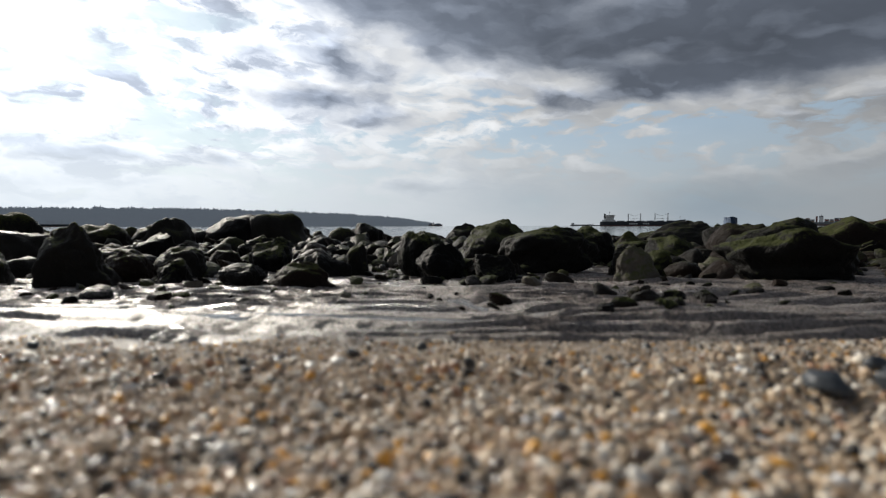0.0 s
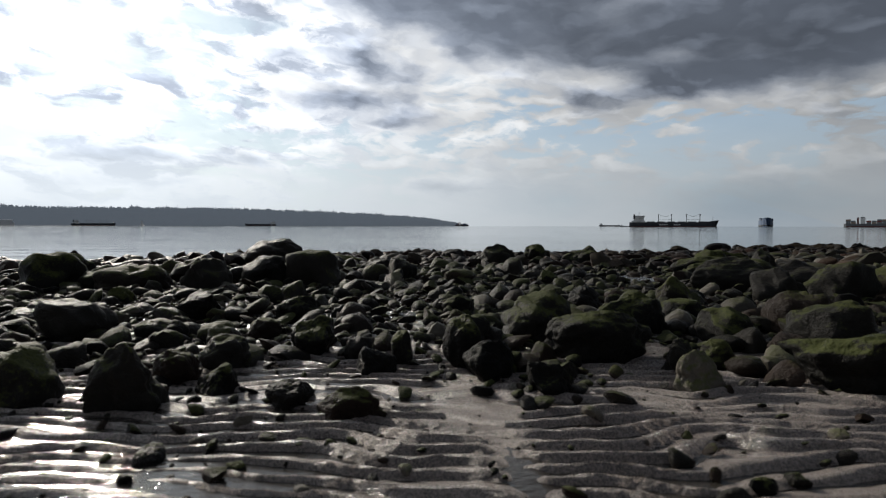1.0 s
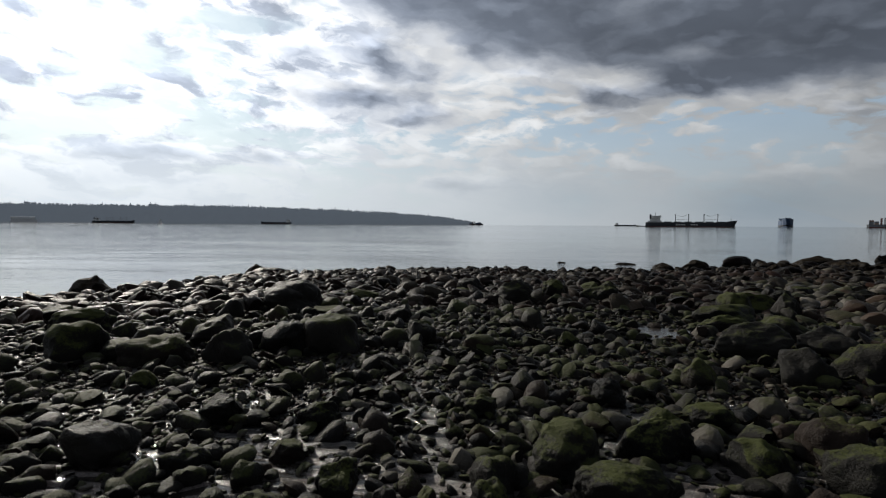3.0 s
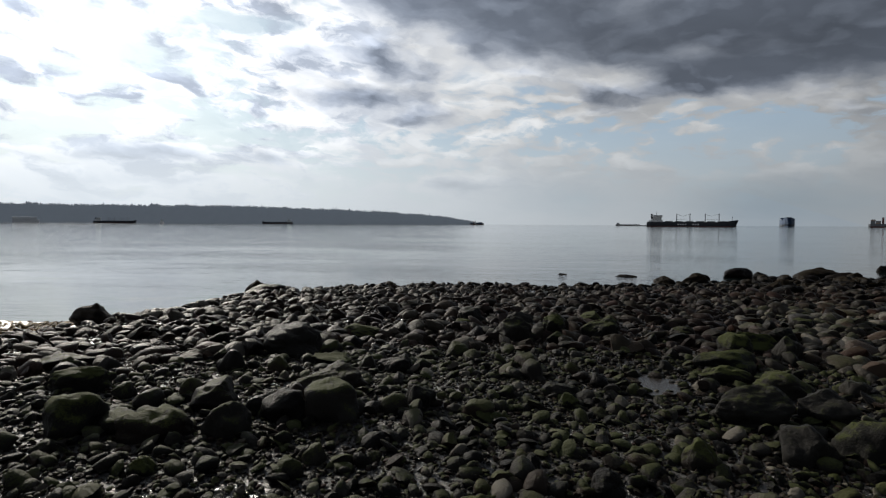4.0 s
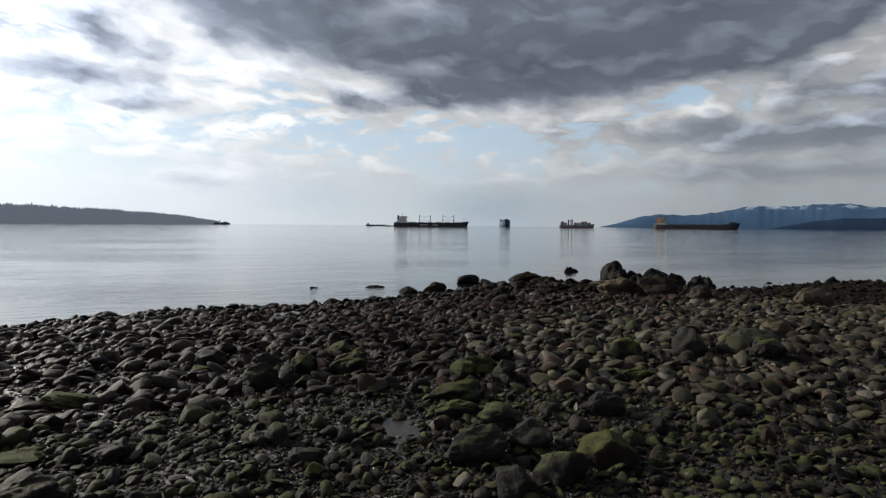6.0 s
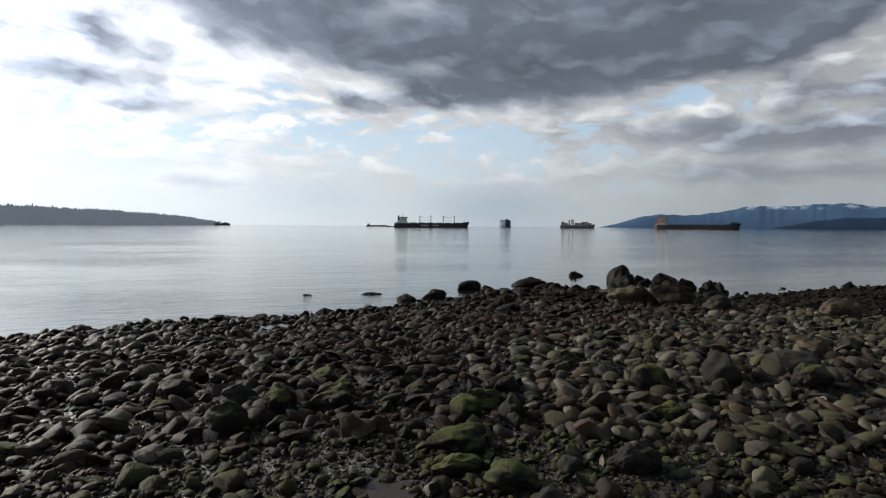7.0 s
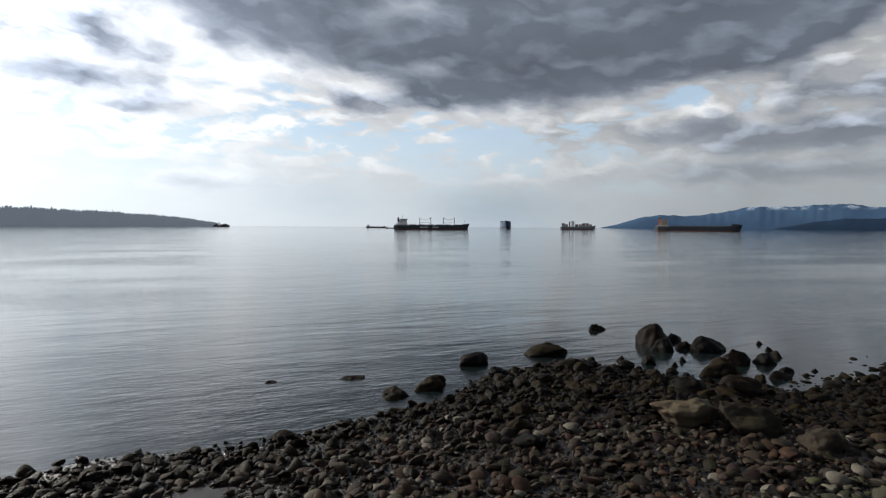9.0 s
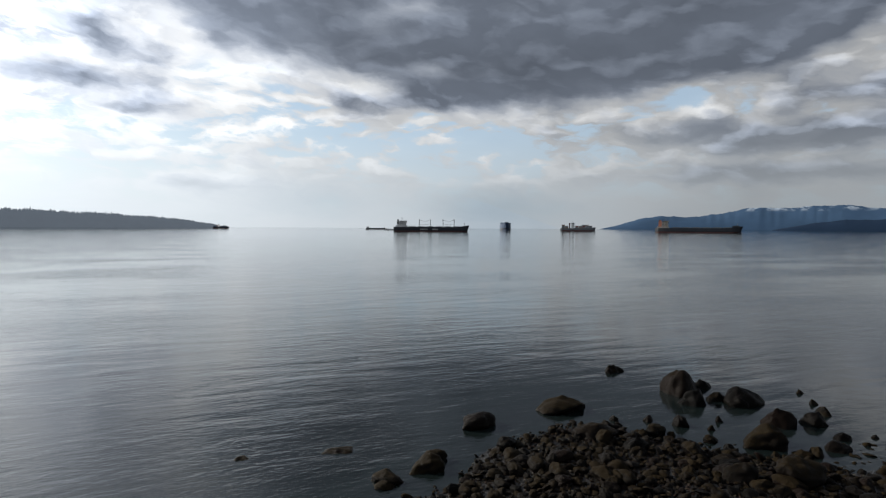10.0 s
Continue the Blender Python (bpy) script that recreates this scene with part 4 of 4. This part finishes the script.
def build_forest():
    """Tree tops along the headland's slope and crest."""
    r = np.random.default_rng(81)
    V, F, at = [], [], 0
    crest, mid, n_ = LAND[3], LAND[2], len(LAND[3])
    for k in range(2600):
        i = r.integers(0, n_ - 1)
        u, w = r.random(), r.random() ** 2
        p = (crest[i] * (1 - u) + crest[i + 1] * u) * (1 - w) + (mid[i] * (1 - u) + mid[i + 1] * u) * w
        hi, wide = r.uniform(4, 9) * (1 + 0.7 * (r.random() < 0.04)), r.uniform(2, 4)
        hi *= min(1.0, max(0.2, (p[2] - WATER) / 30))
        ring = [(p[0] + wide * math.cos(q) * r.uniform(0.7, 1.2), p[1] + wide * math.sin(q), p[2] + hi * r.uniform(0.1, 0.4)) for q in np.arange(5) * 2 * math.pi / 5]
        V += [(p[0], p[1], p[2] + hi)] + ring + [(p[0], p[1], p[2] - 3)]
        for m in range(5):
            F += [(at, at + 1 + m, at + 1 + (m + 1) % 5), (at + 6, at + 1 + (m + 1) % 5, at + 1 + m)]
        at += 7
    tagged(new("far_trees", mesh_of("far_trees", V, F, HAZE_FOREST)), "dark conifer tops on the far headland, their haze put in as glow", "forest", kind="stuff")


build_forest()


# ---- ships ----
def hull_mesh(length, beam, depth, bow_rise, stern_rise=0.0):
    """A ship's hull along x, bow at +x, its waterline at z = 0."""
    bm = bmesh.new()
    stations = [(-0.5, 0.62, 0.5), (-0.46, 0.9, 0.2), (-0.38, 1.0, 0), (0.3, 1.0, 0), (0.40, 0.86, 0), (0.46, 0.52, 0), (0.5, 0.06, 0)]
    rings = []
    for s, w, lift in stations:
        rise = bow_rise * smooth(0.33, 0.5, s) + stern_rise * smooth(-0.4, -0.5, s)
        rake = 0.02 * length * smooth(0.36, 0.5, s)
        x, b = s * length, beam / 2
        rings.append([bm.verts.new(p) for p in ((x + rake, -b * max(w, 0.25 if s > 0.4 else 0), depth + rise), (x, -b * w, 0.35 * depth), (x - 0.3 * rake, -b * w * 0.9, -2 + lift * 3),
                                                (x - 0.3 * rake, b * w * 0.9, -2 + lift * 3), (x, b * w, 0.35 * depth), (x + rake, b * max(w, 0.25 if s > 0.4 else 0), depth + rise))])
    for p, q in zip(rings, rings[1:]):
        for k in range(6):
            bm.faces.new((p[k], q[k], q[(k + 1) % 6], p[(k + 1) % 6]))
    bm.faces.new(rings[0][::-1])
    bm.faces.new(rings[-1])
    bmesh.ops.recalc_face_normals(bm, faces=bm.faces)
    return bm


def place_ship(thing, az, dist, heading):
    """Put a ship at a bearing; heading 0: broadside, bow to the right; 90: stern towards the beach."""
    thing.matrix_world = pose(math.sin(radians(az)) * dist, math.cos(radians(az)) * dist, WATER, 0, 0, heading - az)


def bulk_carrier(az, dist, heading, length=152, label="", deck_cranes=True, hull=None, house=None, tower=False):
    ship = tagged(new("cargo_ship"), label, "ship", "anchored ships")
    u = length / 152
    beam, depth = length * 0.15, length * 0.058
    part("hull", hull_mesh(length, beam, depth, depth * 0.4), hull or HULL_BLACK, ship)
    part("boot_top", hull_mesh(length * 0.985, beam * 1.012, depth * 0.16, 0), HULL_RED, ship)
    part("rail", boxes((-0.3 * length, 0.42 * length, -beam * 0.49, -beam * 0.485, depth + 0.9 * u, depth + 1.05 * u)), DECK_GREY, ship)
    x0 = -0.475 * length
    if tower:
        body = part("superstructure", boxes((x0, x0 + 21 * u, -beam * 0.42, beam * 0.42, depth, depth + 2.6 * u), (x0 + 9.5 * u, x0 + 19 * u, -beam * 0.38, beam * 0.38, depth + 2.6 * u, depth + 11.5 * u),
                                            (x0 + 11 * u, x0 + 20 * u, -beam * 0.5, beam * 0.5, depth + 11.5 * u, depth + 14 * u)), house, ship)
        for k in range(4):
            part("window_band", boxes((x0 + 10 * u, x0 + 18.4 * u, -beam * 0.384, -beam * 0.37, depth + (3.4 + 2.1 * k) * u, depth + (4.2 + 2.1 * k) * u)), WINDOW_DARK, body)
        part("window_band", boxes((x0 + 11.2 * u, x0 + 19.8 * u, -beam * 0.504, -beam * 0.49, depth + 12.3 * u, depth + 13.2 * u)), WINDOW_DARK, body)
        funnel = part("funnel", boxes((x0 + 2 * u, x0 + 7.5 * u, -3 * u, 3 * u, depth + 2.6 * u, depth + 13.5 * u), (x0 + 2.6 * u, x0 + 6.8 * u, -2.4 * u, 2.4 * u, depth + 13.5 * u, depth + 15.5 * u)), ORANGE, ship)
        part("funnel_cap", boxes((x0 + 2.5 * u, x0 + 6.9 * u, -2.5 * u, 2.5 * u, depth + 15.5 * u, depth + 16.4 * u)), HULL_BLACK, funnel)
        part("mast", boxes((x0 + 15 * u, x0 + 15.6 * u, -0.3 * u, 0.3 * u, depth + 14 * u, depth + 19 * u), (x0 + 14.8 * u, x0 + 15.8 * u, -3 * u, 3 * u, depth + 16.6 * u, depth + 17 * u)), DECK_GREY, ship)
        part("forecastle", boxes((0.40 * length, 0.485 * length, -beam * 0.3, beam * 0.3, depth * 1.1, depth * 1.55)), hull or HULL_BLACK, ship)
    else:
        body = part("superstructure", boxes((x0, x0 + 25 * u, -beam * 0.42, beam * 0.42, depth, depth + 3 * u), (x0 + 4 * u, x0 + 22 * u, -beam * 0.38, beam * 0.38, depth + 3 * u, depth + 6 * u),
                                            (x0 + 7 * u, x0 + 22 * u, -beam * 0.36, beam * 0.36, depth + 6 * u, depth + 10 * u), (x0 + 8 * u, x0 + 23.5 * u, -beam * 0.5, beam * 0.5, depth + 10 * u, depth + 12.8 * u)), house or WHITE, ship)
        part("window_band", boxes((x0 + 7.9 * u, x0 + 23.6 * u, -beam * 0.502, beam * 0.502, depth + 11 * u, depth + 11.8 * u)), WINDOW_DARK, body)
        for k in range(3):
            part("window_band", boxes((x0 + (5 + 3 * (k > 0)) * u, x0 + 21.6 * u, -beam * (0.423 - 0.03 * k) - 0.02, -beam * (0.41 - 0.03 * k), depth + (1.2 + 3 * k) * u, depth + (1.55 + 3 * k) * u)), WINDOW_DARK, body)
        part("funnel", boxes((x0 + 3 * u, x0 + 6.6 * u, -2.4 * u, 2.4 * u, depth + 6 * u, depth + 13 * u), (x0 + 3.4 * u, x0 + 6.2 * u, -2 * u, 2 * u, depth + 13 * u, depth + 15.5 * u)), HULL_BLACK if deck_cranes else (house or WHITE), ship)
        part("mast", boxes((x0 + 13 * u, x0 + 13.6 * u, -0.3 * u, 0.3 * u, depth + 12.8 * u, depth + 20 * u), (x0 + 12.8 * u, x0 + 13.8 * u, -3 * u, 3 * u, depth + 17 * u, depth + 17.4 * u)), DECK_GREY, ship)
    for k in range(6):
        xa = -0.29 * length + k * 0.118 * length
        part("hatch_cover", boxes((xa, xa + 0.09 * length, -beam * 0.3, beam * 0.3, depth, depth + 1.6 * u)), DECK_GREY, ship)
    if deck_cranes:
        for xa in (-0.155, -0.005, 0.165, 0.315):
            x = xa * length
            part("derrick_post", boxes((x - 0.65 * u, x + 0.65 * u, -0.8 * u, 0.8 * u, depth, depth + 15 * u), (x - 1.0 * u, x + 1.0 * u, -2.4 * u, 2.4 * u, depth + 14.2 * u, depth + 15.4 * u)), DECK_GREY, ship)
        for xa, xb in ((-0.155, -0.005), (0.165, 0.315)):
            bm = bmesh.new()
            for s0, s1, z0, z1 in ((xa, (xa + xb) / 2, 14.5, 10.5), ((xa + xb) / 2, xb, 10.5, 14.5), (xa, xb, 5, 5)):
                a0, a1, h0, h1, t_ = s0 * length, s1 * length, depth + z0 * u, depth + z1 * u, 0.45 * u
                v = [bm.verts.new(p) for p in ((a0, -t_, h0), (a1, -t_, h1), (a1, t_, h1), (a0, t_, h0), (a0, -t_, h0 + t_), (a1, -t_, h1 + t_), (a1, t_, h1 + t_), (a0, t_, h0 + t_))]
                for q in ((3, 2, 1, 0), (4, 5, 6, 7), (0, 1, 5, 4), (1, 2, 6, 5), (2, 3, 7, 6), (3, 0, 4, 7)):
                    bm.faces.new([v[k] for k in q])
            part("rigging", bm, DECK_GREY, ship)
    part("foremast", boxes((0.455 * length, 0.455 * length + 0.5 * u, -0.25 * u, 0.25 * u, depth, depth + 10 * u)), DECK_GREY, ship)
    place_ship(ship, az, dist, heading)
    return ship


def lettering(ship, length, x0, x1, z0, z1, gaps):
    """Bars in place of a name on the hull's side."""
    beam = length * 0.15
    step = (x1 - x0) / gaps
    for k in range(gaps):
        if k in (gaps // 2, gaps // 2 + 1):
            continue
        part("name_bar", boxes((x0 + k * step, x0 + (k + 0.7) * step, -beam / 2 - 0.25, -beam / 2 + 0.1, z0, z1)), WHITE, ship)


def container_ship(az, dist, heading, length, label, stack_colours, high=9, house=None, hull=None, boot=None):
    ship = tagged(new("container_ship"), label, "ship", "anchored ships")
    beam, depth = length * 0.15, length * 0.085
    part("hull", hull_mesh(length, beam, depth, depth * 0.4), hull or HULL_BLACK, ship)
    part("boot_top", hull_mesh(length * 0.985, beam * 1.012, depth * 0.34, 0), boot or HULL_RED, ship)
    body = part("superstructure", boxes((-0.18 * length, -0.09 * length, -beam * 0.46, beam * 0.46, depth, depth + high * 1.25), (-0.175 * length, -0.10 * length, -beam * 0.5, beam * 0.5, depth + high * 1.25, depth + high * 1.5)), house or WHITE, ship)
    part("window_band", boxes((-0.178 * length, -0.097 * length, -beam * 0.503, beam * 0.503, depth + high * 1.33, depth + high * 1.42)), WINDOW_DARK, body)
    part("funnel", boxes((-0.25 * length, -0.21 * length, -2.5, 2.5, depth, depth + high * 1.4)), HULL_RED, ship)
    part("mast", boxes((-0.14 * length, -0.135 * length, -0.3, 0.3, depth + high * 1.5, depth + high * 1.9)), DECK_GREY, ship)
    r = np.random.default_rng(int(abs(az) * 10) % 97)
    for k in range(9):
        xa = -0.46 * length + k * 0.098 * length
        if -0.25 < xa / length + 0.04 < -0.09:
            continue
        for m in range(3):
            top = depth + high * (0.32 * (m + 1)) * (1 if m < 2 else r.choice([1, 0.7]))
            part("container_stack", boxes((xa, xa + 0.09 * length, -beam * 0.46, beam * 0.46, depth + high * 0.32 * m, top - 0.1)), stack_colours[int(r.integers(len(stack_colours)))], ship)
    place_ship(ship, az, dist, heading)
    return ship


BOX_RED = make_paint("box_red", (0.22, 0.05, 0.04), 0.6, 0, 0.3, 0.3)
BOX_GREY = make_paint("box_grey", (0.20, 0.21, 0.22), 0.6, 0, 0.3, 0.3)
BOX_BLUE = make_paint("box_blue", (0.05, 0.09, 0.17), 0.6, 0, 0.3, 0.3)
BOX_TAN = make_paint("box_tan", (0.30, 0.22, 0.16), 0.6, 0, 0.3, 0.3)
HULL_BLUE = make_paint("hull_blue", (0.03, 0.06, 0.12), 0.5, 0, 0.3, 0.1)
main_ship = bulk_carrier(20.15, 1100, 0, 153, "black-hulled cargo ship with white deckhouse and deck derricks, anchored")
lettering(main_ship, 153, -22, 16, 3.4, 5.4, 9)
bulk_carrier(47.0, 1250, -4, 164, "long dark-hulled empty bulk carrier with cream deckhouse and orange funnel", False, HULL_BLACK, CREAM, True)
container_ship(35.7, 1500, 0, 92, "container ship with a red waterline and mixed containers", (BOX_GREY, BOX_RED, BOX_TAN, BOX_GREY), 10, None, DECK_GREY)
container_ship(28.15, 1900, -88, 225, "blue container ship seen from its stern", (BOX_BLUE, BOX_GREY, BOX_BLUE), 5, BOX_BLUE, HULL_BLUE, HULL_BLACK)
bulk_carrier(14.2, 2000, 0, 72, "small dark coaster far out at anchor", False)
bulk_carrier(15.9, 1500, 0, 34, "small dark vessel behind a larger ship", False)
container_ship(-1.3, 2200, 8, 58, "dark freighter off the tip of the headland", (BOX_GREY, BOX_BLUE), 7)
bulk_carrier(-36.9, 2200, 0, 128, "dark cargo ship with derricks below the wooded headland")
bulk_carrier(-22.4, 2300, 180, 120, "low dark ship lying off the wooded headland", False)


def sailing_boat(az, dist, heading):
    boat = tagged(new("sailing_boat"), "small white sailing boat with raised sails off the headland", "boat")
    part("hull", hull_mesh(11, 3.2, 1.3, 0.5), WHITE, boat)
    part("mast", boxes((0.2, 0.4, -0.1, 0.1, 1.2, 14)), DECK_GREY, boat)
    part("boom", boxes((-4.2, 0.2, -0.08, 0.08, 2.4, 2.6)), DECK_GREY, boat)
    for rows in (((0.1, 2.7), (0.1, 13.6), (-4.0, 2.7)), ((0.6, 2.0), (0.5, 12.0), (4.8, 2.0))):
        bm = bmesh.new()
        left = [bm.verts.new((x, -0.03 - 0.4 * (k == 2), z)) for k, (x, z) in enumerate(rows)]
        right = [bm.verts.new((x, 0.03 - 0.4 * (k == 2), z)) for k, (x, z) in enumerate(rows)]
        bm.faces.new(left)
        bm.faces.new(right[::-1])
        for k in range(3):
            bm.faces.new((left[k], right[k], right[(k + 1) % 3], left[(k + 1) % 3]))
        part("sail", bm, WHITE, boat)
    place_ship(boat, az, dist, heading)


def shore_building(az, dist, length, high, z0):
    """A pale low building with a pitched roof at the foot of the headland."""
    hall = tagged(new("shore_building"), "pale low building at the foot of the wooded headland", "building", "shore buildings")
    part("wall", boxes((-length / 2, length / 2, -6, 6, -z0, high)), WHITE, hall)
    bm = bmesh.new()
    ends = [[bm.verts.new((x, y, z)) for y, z in ((-6.6, high), (0, high + 3.2), (6.6, high))] for x in (-length / 2 - 0.5, length / 2 + 0.5)]
    bm.faces.new(ends[0])
    bm.faces.new(ends[1][::-1])
    for k in range(3):
        bm.faces.new((ends[0][k], ends[1][k], ends[1][(k + 1) % 3], ends[0][(k + 1) % 3]))
    part("roof", bm, WHITE, hall)
    hall.matrix_world = pose(math.sin(radians(az)) * dist, math.cos(radians(az)) * dist, WATER + z0, 0, 0, -az)


sailing_boat(-33.1, 1500, 20)
for az, length, high, z0 in ((-43.9, 30, 6, 13), (-43.4, 24, 5, 15), (-42.9, 26, 5, 14), (-43.6, 34, 4, 4), (-42.7, 20, 4, 4)):
    shore_building(az, 2462, length, high, z0)
